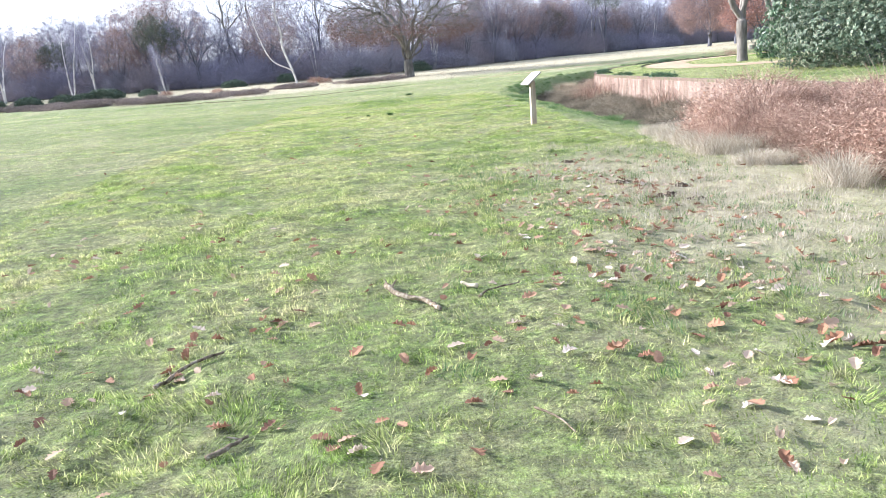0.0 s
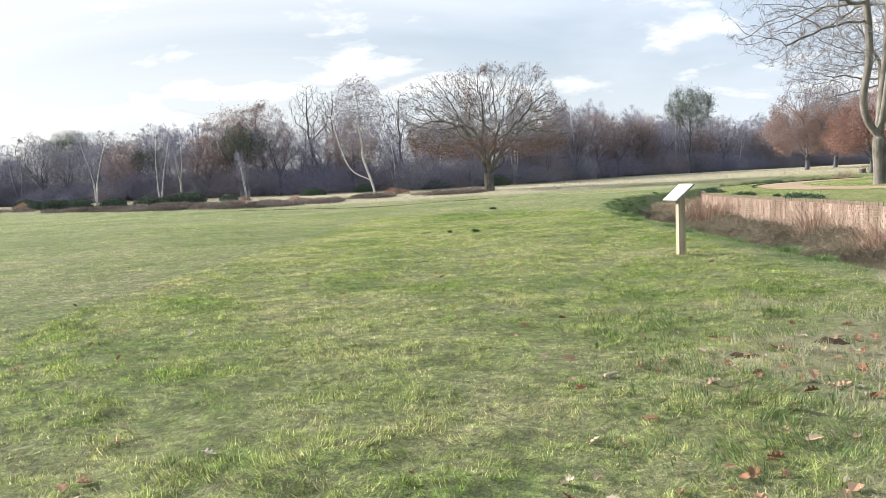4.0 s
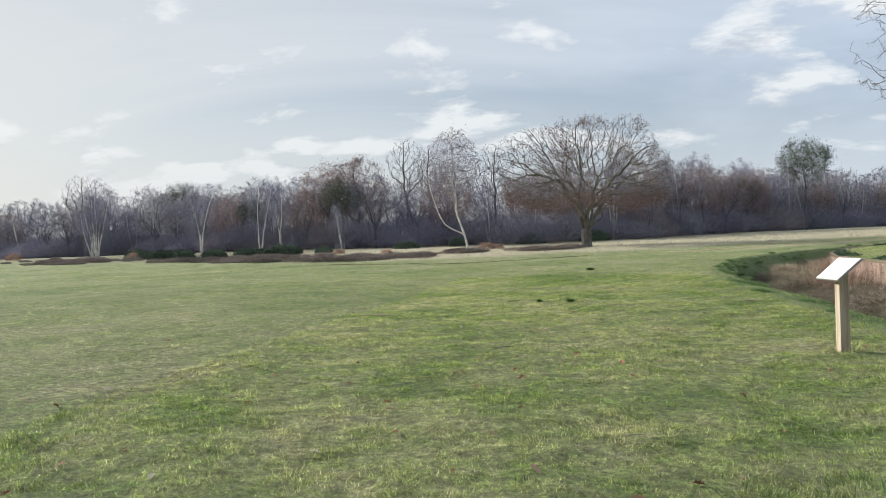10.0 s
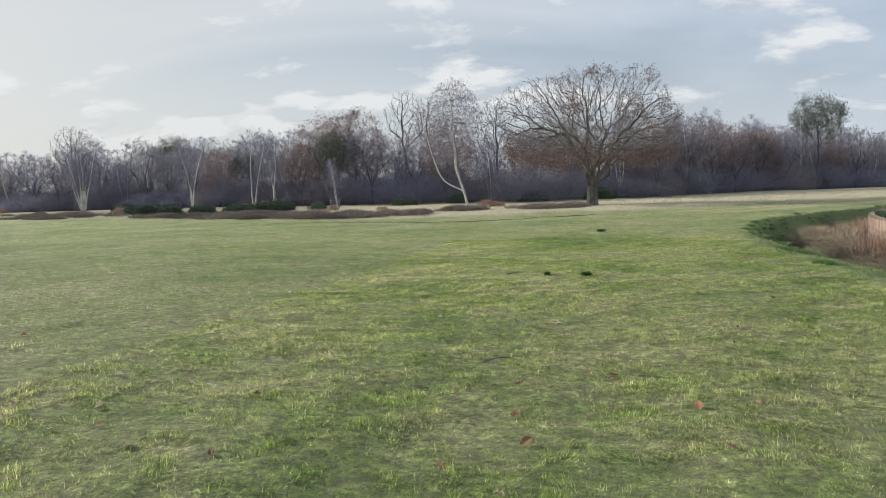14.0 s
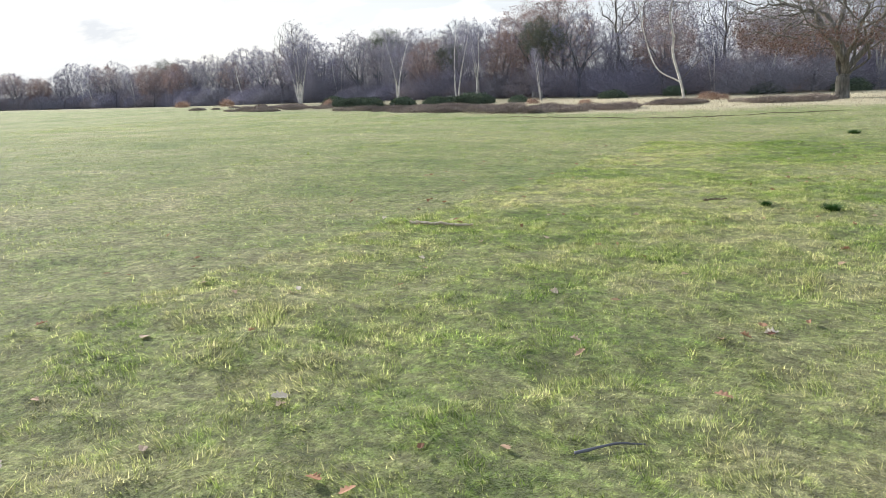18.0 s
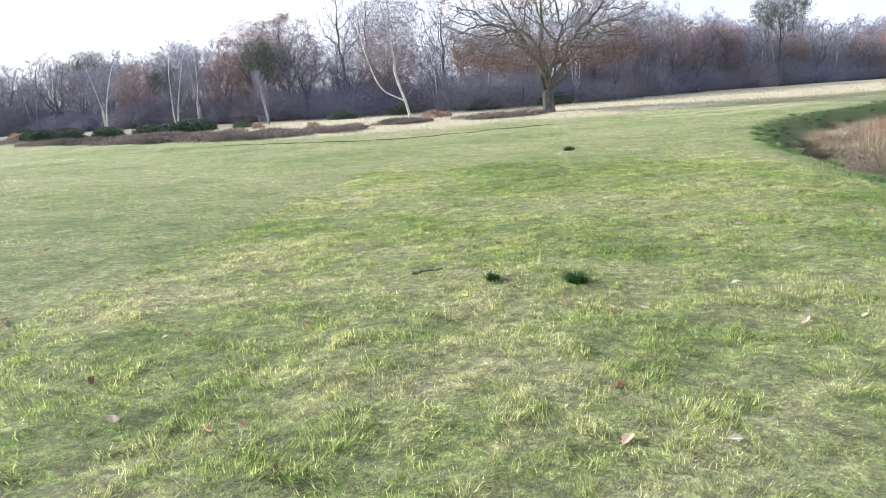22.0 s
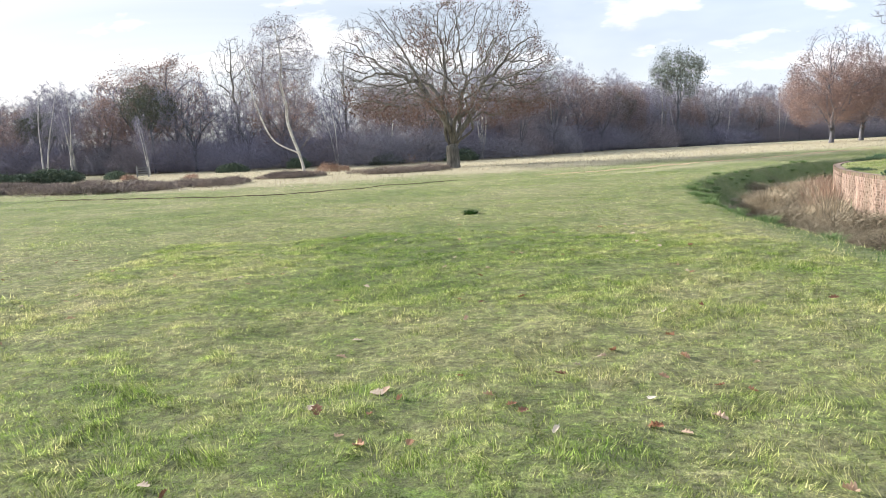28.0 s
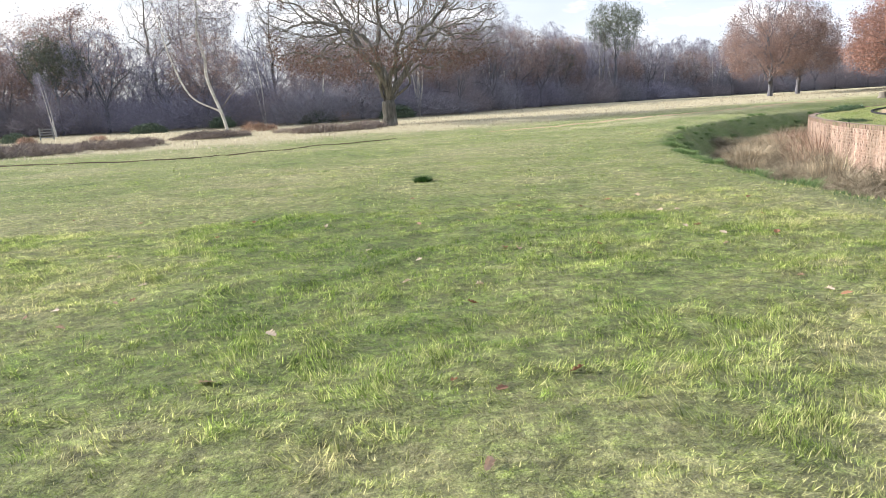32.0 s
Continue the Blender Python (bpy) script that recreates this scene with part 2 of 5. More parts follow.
M_BLADE = m.m

M_LUSH = vary("lush_grass", [(0, (0.08, 0.15, 0.05)), (0.6, (0.14, 0.22, 0.085)), (1, (0.25, 0.31, 0.15))], 0.7, 0.2, translucent=0.3)
M_DARKTUFT = vary("coarse_tuft_grass", [(0, (0.015, 0.045, 0.01)), (0.6, (0.035, 0.09, 0.018)), (1, (0.07, 0.14, 0.035))], 0.6, 0.2, translucent=0.2)
M_STRAW = vary("dry_grass", [(0, (0.3, 0.26, 0.2)), (0.5, (0.46, 0.41, 0.32)), (1, (0.63, 0.575, 0.475))], 0.8, 0.15, translucent=0.45)
M_REED = vary("dead_reed", [(0, (0.24, 0.19, 0.13)), (0.5, (0.42, 0.35, 0.25)), (1, (0.6, 0.52, 0.39))], 0.75, 0.15, translucent=0.25)
M_BRACKEN = vary("dead_bracken", [(0, (0.17, 0.11, 0.085)), (0.45, (0.33, 0.215, 0.165)), (0.8, (0.47, 0.335, 0.26)), (1, (0.6, 0.48, 0.38))], 0.85, 0.1, scale=0.6, translucent=0.2)
M_BRAMBLE = vary("bare_bramble", [(0, (0.08, 0.07, 0.05)), (0.5, (0.2, 0.17, 0.125)), (1, (0.37, 0.325, 0.245))], 0.85, 0.1, scale=0.5)
M_HEATHER = vary("winter_heather", [(0, (0.14, 0.115, 0.105)), (0.5, (0.25, 0.205, 0.185)), (0.85, (0.36, 0.3, 0.26)), (1, (0.48, 0.42, 0.34))], 0.9, 0.1, scale=0.15)
M_GORSE = vary("gorse_green", [(0, (0.06, 0.085, 0.065)), (0.6, (0.105, 0.14, 0.1)), (1, (0.18, 0.21, 0.13))], 0.8, 0.1, scale=0.3)
M_RHODO = vary("rhododendron_leaf", [(0, (0.06, 0.095, 0.06)), (0.5, (0.125, 0.175, 0.11)), (0.85, (0.2, 0.24, 0.16)), (1, (0.31, 0.31, 0.21))], 0.5, 0.35, scale=0.35, translucent=0.15)
M_RHODO_DARK = vary("laurel_leaf", [(0, (0.025, 0.065, 0.035)), (0.6, (0.055, 0.12, 0.055)), (1, (0.13, 0.2, 0.09))], 0.4, 0.45, scale=0.35, translucent=0.12)
M_FALLEN = vary("fallen_oak_leaf", [(0, (0.2, 0.11, 0.075)), (0.2, (0.34, 0.18, 0.11)), (0.4, (0.45, 0.3, 0.21)), (0.7, (0.54, 0.43, 0.34)), (1, (0.66, 0.6, 0.53))], 0.8, 0.2, by="rand", translucent=0.15)
M_FALLEN_ISL = vary("leaf_litter", [(0, (0.16, 0.085, 0.055)), (0.4, (0.32, 0.17, 0.1)), (0.7, (0.42, 0.3, 0.21)), (1, (0.55, 0.46, 0.37))], 0.8, 0.2, translucent=0.15)
M_OAKLEAF = vary("withered_oak_leaf", [(0, (0.11, 0.073, 0.062)), (0.6, (0.195, 0.125, 0.105)), (1, (0.28, 0.195, 0.16))], 0.85, 0.1, translucent=0.2)
M_RUSSET = vary("russet_leaf", [(0, (0.18, 0.125, 0.115)), (0.5, (0.27, 0.19, 0.17)), (1, (0.37, 0.275, 0.245))], 0.85, 0.1, scale=0.12, translucent=0.25)
M_RUSSET_WARM = vary("orange_red_leaf", [(0, (0.2, 0.11, 0.095)), (0.5, (0.31, 0.175, 0.145)), (1, (0.42, 0.265, 0.215))], 0.85, 0.1, scale=0.2, translucent=0.25)
# twig colours paled and blued to stand in for distance haze
M_TWIG = vary("hazed_bare_twigs", [(0, (0.156, 0.151, 0.185)), (0.6, (0.280, 0.274, 0.324)), (1, (0.402, 0.390, 0.443))], 0.9, 0.1, translucent=0.15)
M_TWIG_PURPLE = vary("hazed_birch_twigs", [(0, (0.168, 0.163, 0.218)), (0.6, (0.290, 0.280, 0.356)), (1, (0.402, 0.384, 0.469))], 0.9, 0.1, translucent=0.15)
M_TWIG_RED = vary("hazed_russet_twigs", [(0, (0.190, 0.169, 0.192)), (0.6, (0.312, 0.280, 0.311)), (1, (0.424, 0.378, 0.409))], 0.9, 0.1, translucent=0.15)
M_PINE = vary("evergreen_leaf", [(0, (0.06, 0.075, 0.055)), (0.6, (0.11, 0.13, 0.09)), (1, (0.18, 0.2, 0.13))], 0.8, 0.1)


def bark(name, stops, scale=6.0, stretch=(1, 1, 0.18), relief=0.6):
    m = Mat(name, 0.92, 0.1)
    n = m.noise(scale, 7, 0.68, vec=m.obj, stretch=stretch, distort=0.3)
    c = m.mix(1.0, m.ramp(n, stops), m.ramp(m.noise(0.9, 4, vec=m.obj), [(0.3, 0.7), (0.7, 1.25)]), "MULTIPLY")
    m.color(c).bump(n, relief, 0.05)
    return m.m


M_BARK = bark("oak_bark", [(0.3, (0.08, 0.075, 0.068)), (0.5, (0.17, 0.16, 0.14)), (0.75, (0.27, 0.255, 0.22))])
M_BARK_PALE = bark("grey_beech_bark", [(0.3, (0.1, 0.092, 0.08)), (0.5, (0.19, 0.175, 0.155)), (0.75, (0.3, 0.28, 0.25))], 7.0)
# bark with the woods' bluish haze mixed into its colour
M_BARK_HAZED = bark("hazed_bark", [(0.3, (0.086, 0.087, 0.103)), (0.6, (0.172, 0.175, 0.201)), (0.8, (0.265, 0.267, 0.299))])
M_BIRCH = bark("birch_bark", [(0.3, (0.06, 0.055, 0.05)), (0.4, (0.5, 0.47, 0.44)), (0.7, (0.76, 0.74, 0.7))], 3.5, (0.5, 0.5, 2.2), 0.3)
M_STICK = bark("fallen_branch_bark", [(0.35, (0.06, 0.05, 0.035)), (0.5, (0.2, 0.16, 0.11)), (0.68, (0.42, 0.38, 0.31))], 22.0, (1, 1, 1), 0.5)

m = Mat("gravel_path", 0.95, 0.15)
g1, g2 = m.noise(14.0, 7, 0.75), m.noise(0.5, 4)
m.color(m.mix(1.0, m.ramp(g1, [(0.3, (0.28, 0.2, 0.125)), (0.55, (0.45, 0.345, 0.23)), (0.75, (0.6, 0.48, 0.34))]), m.ramp(g2, [(0.3, 0.8), (0.7, 1.15)]), "MULTIPLY")).bump(g1, 0.5, 0.02)
M_GRAVEL = m.m


def brick_mat(name, by):
    m = Mat(name, 0.9, 0.15)
    r = m.island if by == "island" else m.rand
    base = m.ramp(r, [(0.0, (0.15, 0.1, 0.09)), (0.25, (0.21, 0.135, 0.112)), (0.55, (0.255, 0.165, 0.135)), (0.8, (0.3, 0.2, 0.158)), (1.0, (0.2, 0.15, 0.135))])
    z = m.n.new("ShaderNodeSeparateXYZ")
    m.l.new(m.pos, z.inputs[0])
    streak = m.noise(2.6, 6, 0.7, stretch=(1, 1, 0.16), seed=5.0)
    pale = m.ramp(streak, [(0.42, 0.0), (0.62, 0.7)])
    c = m.mix(pale, base, (0.47, 0.36, 0.285))
    bloom = m.ramp(m.noise(7.0, 5, 0.7, stretch=(1, 1, 0.3), seed=14.0), [(0.5, 0.0), (0.68, 0.55)])
    c = m.mix(bloom, c, (0.56, 0.49, 0.43))
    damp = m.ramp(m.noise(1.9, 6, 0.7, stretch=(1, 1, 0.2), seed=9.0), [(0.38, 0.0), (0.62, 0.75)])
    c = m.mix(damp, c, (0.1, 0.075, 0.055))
    g = m.noise(45.0, 5, 0.7)
    c = m.mix(1.0, c, m.ramp(g, [(0.3, 0.75), (0.7, 1.2)]), "MULTIPLY")
    m.color(c).bump(g, 0.5, 0.012)
    return m.m


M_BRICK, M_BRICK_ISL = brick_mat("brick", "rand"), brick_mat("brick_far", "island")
m = Mat("mortar", 0.95, 0.1)
mg = m.noise(20.0, 5, 0.7)
m.color(m.mix(1.0, m.ramp(mg, [(0.3, (0.22, 0.165, 0.135)), (0.7, (0.36, 0.285, 0.235))]), m.ramp(m.noise(0.8, 4), [(0.3, 0.65), (0.7, 1.1)]), "MULTIPLY")).bump(mg, 0.4, 0.01)
M_MORTAR = m.m
m = Mat("mossy_coping_brick", 0.95, 0.1)
cg = m.noise(9.0, 6, 0.7)
m.color(m.mix(m.ramp(m.noise(2.2, 5, 0.7, seed=3.0), [(0.45, 0.0), (0.65, 0.7)]), m.ramp(cg, [(0.3, (0.11, 0.08, 0.07)), (0.7, (0.27, 0.19, 0.155))]), (0.13, 0.15, 0.075))).bump(cg, 0.6, 0.012)
M_COPING = m.m

m = Mat("weathered_oak_post", 0.85, 0.2)
wg = m.noise(16.0, 6, 0.6, vec=m.obj, stretch=(1, 1, 0.07), distort=0.4)
m.color(m.ramp(wg, [(0.3, (0.2, 0.155, 0.11)), (0.5, (0.38, 0.31, 0.23)), (0.72, (0.52, 0.45, 0.35))])).bump(wg, 0.45, 0.008)
M_POST = m.m
m = Mat("dark_stained_board", 0.85, 0.2)
wg = m.noise(9.0, 5, 0.6, vec=m.obj, stretch=(1, 1, 0.1))
m.color(m.ramp(wg, [(0.3, (0.013, 0.014, 0.016)), (0.7, (0.034, 0.035, 0.038))])).bump(wg, 0.3, 0.01)
M_DARKWOOD = m.m
m = Mat("sign_panel_face", 0.35, 0.5)
m.color(m.mix(m.ramp(m.noise(3.0, 4, vec=m.obj), [(0.4, 0.0), (0.75, 0.25)]), (0.78, 0.76, 0.7), (0.6, 0.58, 0.5)))
M_PANEL = m.m
m = Mat("sign_metal_tray", 0.45, 0.5, 0.6)
m.color(m.mix(m.noise(6, 3, vec=m.obj), (0.25, 0.24, 0.23), (0.36, 0.35, 0.33)))
M_TRAY = m.m
m = Mat("roof_felt", 0.95, 0.1)
m.color(m.ramp(m.noise(3.0, 5), [(0.3, (0.035, 0.03, 0.028)), (0.7, (0.085, 0.07, 0.06))]))
M_ROOF = m.m
m = Mat("bare_soil", 0.97, 0.1)
sg = m.noise(18.0, 6, 0.75)
m.color(m.ramp(sg, [(0.3, (0.03, 0.022, 0.015)), (0.6, (0.09, 0.065, 0.045)), (0.8, (0.2, 0.155, 0.1))])).bump(sg, 0.8, 0.03)
M_SOIL = m.m
m = Mat("pale_cut_wood", 0.8, 0.2)
m.color(m.ramp(m.noise(20, 4), [(0.3, (0.4, 0.32, 0.22)), (0.7, (0.62, 0.54, 0.42))]))
M_PALEWOOD = m.m


# ---- mesh helpers ----
def raw_mesh(name, V, F, mats, mat_index=None, smooth=False):
    """A mesh from arrays of places and of faces with one number of corners."""
    V, F = np.asarray(V, np.float32), np.asarray(F, np.int32)
    me = bpy.data.meshes.new(name)
    me.vertices.add(len(V))
    me.vertices.foreach_set("co", V.ravel())
    k = F.shape[1]
    me.loops.add(F.size)
    me.loops.foreach_set("vertex_index", F.ravel())
    me.polygons.add(len(F))
    me.polygons.foreach_set("loop_start", np.arange(len(F), dtype=np.int32) * k)
    me.polygons.foreach_set("loop_total", np.full(len(F), k, np.int32))
    if mat_index is not None:
        me.polygons.foreach_set("material_index", np.asarray(mat_index, np.int32))
    me.polygons.foreach_set("use_smooth", np.full(len(F), bool(smooth)))
    for mt in mats if isinstance(mats, (list, tuple)) else [mats]:
        me.materials.append(mt)
    me.update(calc_edges=True)
    return me


def bm_mesh(name, bm, mat, smooth=False):
    me = bpy.data.meshes.new(name)
    bm.to_mesh(me)
    bm.free()
    me.materials.append(mat)
    if smooth:
        for p in me.polygons:
            p.use_smooth = True
    return me


def part(name, data, parent, label="", mat=None, smooth=False):
    """Links a mesh or a bmesh as one part under a thing."""
    if isinstance(data, bmesh.types.BMesh):
        data = bm_mesh(name, data, mat, smooth)
    ob = new(name, data)
    ob.parent = parent
    return tagged(ob, label)


def box(sx, sy, sz, at=(0, 0, 0), bevel=0.0, bm=None):
    """A bevelled block that stands on at, as bmesh."""
    own = bmesh.new()
    bmesh.ops.create_cube(own, size=1.0, matrix=Matrix.Translation((at[0], at[1], at[2] + sz / 2)) @ Matrix.Diagonal((sx, sy, sz, 1)))
    if bevel:
        bmesh.ops.bevel(own, geom=own.edges[:], offset=bevel, segments=2, affect="EDGES", profile=0.5)
    if bm is None:
        return own
    tmp = bpy.data.meshes.new("tmp")
    own.to_mesh(tmp)
    own.free()
    bm.from_mesh(tmp)
    bpy.data.meshes.remove(tmp)
    return bm


# ---- the lie of the land ----
def smooth01(a, b, x):
    t = np.clip((np.asarray(x, float) - a) / (b - a), 0, 1)
    return t * t * (3 - 2 * t)


def curve_points(pts, n=8):
    """A smooth line through a few points."""
    p = np.array(pts, float)
    q = np.vstack([2 * p[0] - p[1], p, 2 * p[-1] - p[-2]])
    out = []
    for i in range(1, len(q) - 2):
        for s in np.linspace(0, 1, n, endpoint=False):
            a, b, c, d = q[i - 1], q[i], q[i + 1], q[i + 2]
            out.append(0.5 * (2 * b + (c - a) * s + (2 * a - 5 * b + 4 * c - d) * s * s + (3 * b - a - 3 * c + d) * s ** 3))
    return np.array(out + [p[-1]])


WALL_LINE = curve_points([(11.6, -14), (11.2, 6), (10.6, 18), (10.3, 27), (10.25, 34), (10.35, 39), (11.2, 44), (13.4, 50), (17.2, 56.6), (23.6, 62.6), (32, 66.5), (44, 69)], 8)
BACK_LINE = curve_points([(-150, 120), (-80, 88), (-62, 78), (-50, 75), (-38, 69), (-27, 60), (-11, 57.2), (-3.7, 61), (4, 64.5), (13.8, 69), (24, 76), (40, 86), (70, 98)], 6)


def side_of(line, x, y):
    """Distance to a line and the side: positive to its left, going along it."""
    best = np.full(np.shape(x), 1e9)
    sign = np.ones(np.shape(x))
    for (ax, ay), (bx, by) in zip(line[:-1], line[1:]):
        dx, dy = bx - ax, by - ay
        t = np.clip(((x - ax) * dx + (y - ay) * dy) / (dx * dx + dy * dy), 0, 1)
        ex, ey = x - ax - t * dx, y - ay - t * dy
        d = np.hypot(ex, ey)
        near = d < best
        best = np.where(near, d, best)
        sign = np.where(near, np.sign(dx * ey - dy * ex + 1e-9), sign)
    return best * sign


EDGE = curve_points([(-330, 150), (-200, 165), (-140, 150), (-95, 138), (-70, 132), (-45, 122), (-20, 118), (5, 122), (25, 140), (45, 165), (75, 190), (120, 190), (170, 170), (230, 120)], 10)
LAWN, BOTTOM = 0.265, -1.35


def bank_edge(y):
    """How far the ditch reaches from the wall."""
    return 6.1 - 1.5 * smooth01(30, 44, y)


def vnoise(x, y, cell, seed):
    """Smooth value noise, 0 to 1."""
    t = np.random.default_rng(seed).random((97, 101))
    u, v = np.asarray(x) / cell + 500.0, np.asarray(y) / cell + 500.0
    i, j = np.floor(u).astype(int), np.floor(v).astype(int)
    a, b = u - i, v - j
    a, b = a * a * (3 - 2 * a), b * b * (3 - 2 * b)
    g = lambda p, q: t[p % 97, q % 101]
    return (g(i, j) * (1 - a) + g(i + 1, j) * a) * (1 - b) + (g(i, j + 1) * (1 - a) + g(i + 1, j + 1) * a) * b


def pale_patch(x, y):
    """Where the rough strip by the bracken is dry and pale, 0 to 1."""
    w = vnoise(x, y, 0.8, 31) + vnoise(x, y, 0.3, 32) - 1.0
    return np.clip(1.25 * np.exp(-(((x - 3.2) / 1.5) ** 2 + ((y - 7.4) / 3.4) ** 2)) + 0.5 * w, 0, 1) * smooth01(0.4, 1.6, x)


def waves(x, y):
    return (0.05 * np.sin(x * 0.31 + 0.7 * np.sin(y * 0.13)) * np.sin(y * 0.23 + 1.0) + 0.018 * np.sin(x * 1.7 + y * 0.9) * np.sin(y * 1.3 - x * 0.4)
            + 0.012 * np.sin(x * 3.9 - y * 2.1) * np.sin(y * 4.3 + x)
            + 0.045 * (vnoise(x + 0.3 * y, y, 0.55, 41) - 0.5) + 0.03 * (vnoise(x, y - 0.2 * x, 0.24, 42) - 0.5))


def wall_side(x, y):
    """Distance from the wall; places far to its left need no exact number."""
    x, y = np.asarray(x, float), np.asarray(y, float)
    d = np.full(np.shape(x), 30.0)
    near = (x > 1.5) & (x < 60) & (y < 90)
    d[near] = side_of(WALL_LINE, x[near], y[near])
    d[(x >= 60) & (y < 75)] = -30.0
    return d


def land(x, y, d=None, rough=True):
    x, y = np.asarray(x, float), np.asarray(y, float)
    if d is None:
        d = wall_side(x, y)
    far = np.hypot(x, y)
    z = 0.45 * smooth01(55, 88, y) + 0.75 * smooth01(90, 150, far) + 2.5 * smooth01(170, 600, far) + 0.1 * smooth01(-7, -22, x)
    if rough:
        z = z + waves(x, y) * smooth01(-1, 4, far)
    depth = smooth01(10.0, 15.5, y) * (1 - smooth01(24, 34, x))
    be = bank_edge(y)
    ditch = np.clip((be + 0.4 - d) / (be - 2.6), 0, 1)
    ditch = ditch * ditch * (3 - 2 * ditch) * (0.6 + 0.4 * smooth01(5.0, 3.2, d))
    z = z + ditch * BOTTOM * depth * (d > -0.14)
    z = np.where(d <= -0.14, LAWN + 0.3 * smooth01(0, -25, d) + 0.3 * smooth01(60, 90, y), z)
    bk = np.full(np.shape(x), 99.0)
    near = (y > 45) & (y < 110)
    bk[near] = side_of(BACK_LINE, x[near], y[near])
    return z - 0.09 * np.exp(-((bk + 0.25) / 0.3) ** 2) * smooth01(5, -40, x) + 0.06 * np.exp(-((bk - 0.5) / 0.6) ** 2) * smooth01(8, -30, x)


def zat(x, y):
    return float(land(np.array([x]), np.array([y]))[0])


def steps(lo, hi, fine, out, grow=1.22, top=400.0):
    mid = list(np.arange(lo, hi + 1e-6, fine))
    a, s = [], fine
    while mid[0] - sum(a) > -out:
        s = min(s * grow, top)
        a.append(s)
    b, s = [], fine
    while mid[-1] + sum(b) < out:
        s = min(s * grow, top)
        b.append(s)
    return np.array(list((mid[0] - np.cumsum(a))[::-1]) + mid + list(mid[-1] + np.cumsum(b)))


gx, gy = steps(-9, 36, 0.22, 2500), steps(-2, 70, 0.24, 2500)
gx = np.unique(np.round(np.r_[gx[(gx < -6.5) | (gx > 4.5)], np.arange(-6.5, 4.5, 0.1)], 3))      # finer beside the walk
gy = np.unique(np.round(np.r_[gy[(gy < 1.5) | (gy > 38)], np.arange(1.5, 38, 0.1)], 3))
GX, GY = np.meshgrid(gx, gy)
gd = wall_side(GX, GY)
GZ = land(GX, GY, gd)
nx, ny = len(gx), len(gy)
idx = np.arange(nx * ny).reshape(ny, nx)
quads = np.stack([idx[:-1, :-1], idx[:-1, 1:], idx[1:, 1:], idx[1:, :-1]], -1).reshape(-1, 4)
me = raw_mesh("ground", np.stack([GX, GY, GZ], -1).reshape(-1, 3), quads, M_FIELD, smooth=True)
# cover: red = dry pale grass, green = rank dark turf, blue = brown litter under brush
wob = 1.2 * np.sin(GX * 0.7) + 0.8 * np.sin(GX * 1.9 + GY) + 0.6 * np.sin(GY * 2.3)
bk = side_of(BACK_LINE, GX, GY)
heath = 0.9 * smooth01(5, 10, bk + wob * 0.8) * (1 - smooth01(30, 75, GX)) + 0.8 * smooth01(60, 120, np.hypot(GX, GY)) * smooth01(0, 5, bk) + 0.55 * (np.exp(-((GX - 13 - (GY - 66) * 1.25) / 1.6) ** 2) * (np.abs(bk) < 4))
pale_side = 0.9 * pale_patch(GX, GY) * (GY < 16) * (GX < 9)
west = smooth01(-24, -44, GX)      # brush rather than pale grass there
red = np.clip(heath * (1 - 0.65 * west) + pale_side, 0, 1)
bank = np.clip(bank_edge(GY) + 0.6 - gd, 0, 1) * (gd > 0) * smooth01(12, 17, GY) * (1 - smooth01(26, 36, GX))
blue = smooth01(3.9, 2.8, gd + 0.25 * wob) * (gd > 0) * smooth01(11, 14, GY) * (1 - smooth01(26, 36, GX))
blue = np.clip(blue + smooth01(4.4, 5.4, GX + 0.2 * wob) * (gd > 0) * smooth01(13.5, 11, GY), 0, 1)
blue = np.clip(blue + smooth01(-2, 5, side_of(EDGE, GX, GY)) * (GY > 60), 0, 1)      # leaf mould under the woods
blue = np.clip(blue + 0.55 * west * smooth01(3, 8, bk), 0, 1)
att = me.color_attributes.new("cover", "FLOAT_COLOR", "POINT")
att.data.foreach_set("color", np.stack([red, 0.45 * bank * (1 - red), blue, np.ones_like(red)], -1).astype(np.float32).ravel())
ground = tagged(new("ground", me), "broad mown grass field with a grassy ditch bank", "ground", kind="structure")


# ---- trees: a skeleton of limbs, then twigs and leaves ----
def tube(line, radii, sides, V, F):
    """Adds a tapering tube along a line."""
    line = np.asarray(line, float)
    n = len(line)
    tang = np.gradient(line, axis=0)
    tang /= np.linalg.norm(tang, axis=1)[:, None] + 1e-9
    ref = np.where(np.abs(tang[:, 2:3]) > 0.9, np.array([[1.0, 0, 0]]), np.array([[0, 0, 1.0]]))
    u = np.cross(tang, ref)
    u /= np.linalg.norm(u, axis=1)[:, None] + 1e-9
    w = np.cross(tang, u)
    a = np.arange(sides) * 2 * np.pi / sides
    ring = line[:, None, :] + np.asarray(radii)[:, None, None] * (np.cos(a)[None, :, None] * u[:, None, :] + np.sin(a)[None, :, None] * w[:, None, :])
    base = sum(len(v) for v in V)
    V.append(ring.reshape(-1, 3))
    i = np.arange(n - 1)[:, None] * sides
    j = np.arange(sides)[None, :]
    k = (np.arange(sides)[None, :] + 1) % sides
    F.append(np.stack([i + j, i + k, i + sides + k, i + sides + j], -1).reshape(-1, 4) + base)


def unit(v):
    return v / (np.linalg.norm(v) + 1e-9)


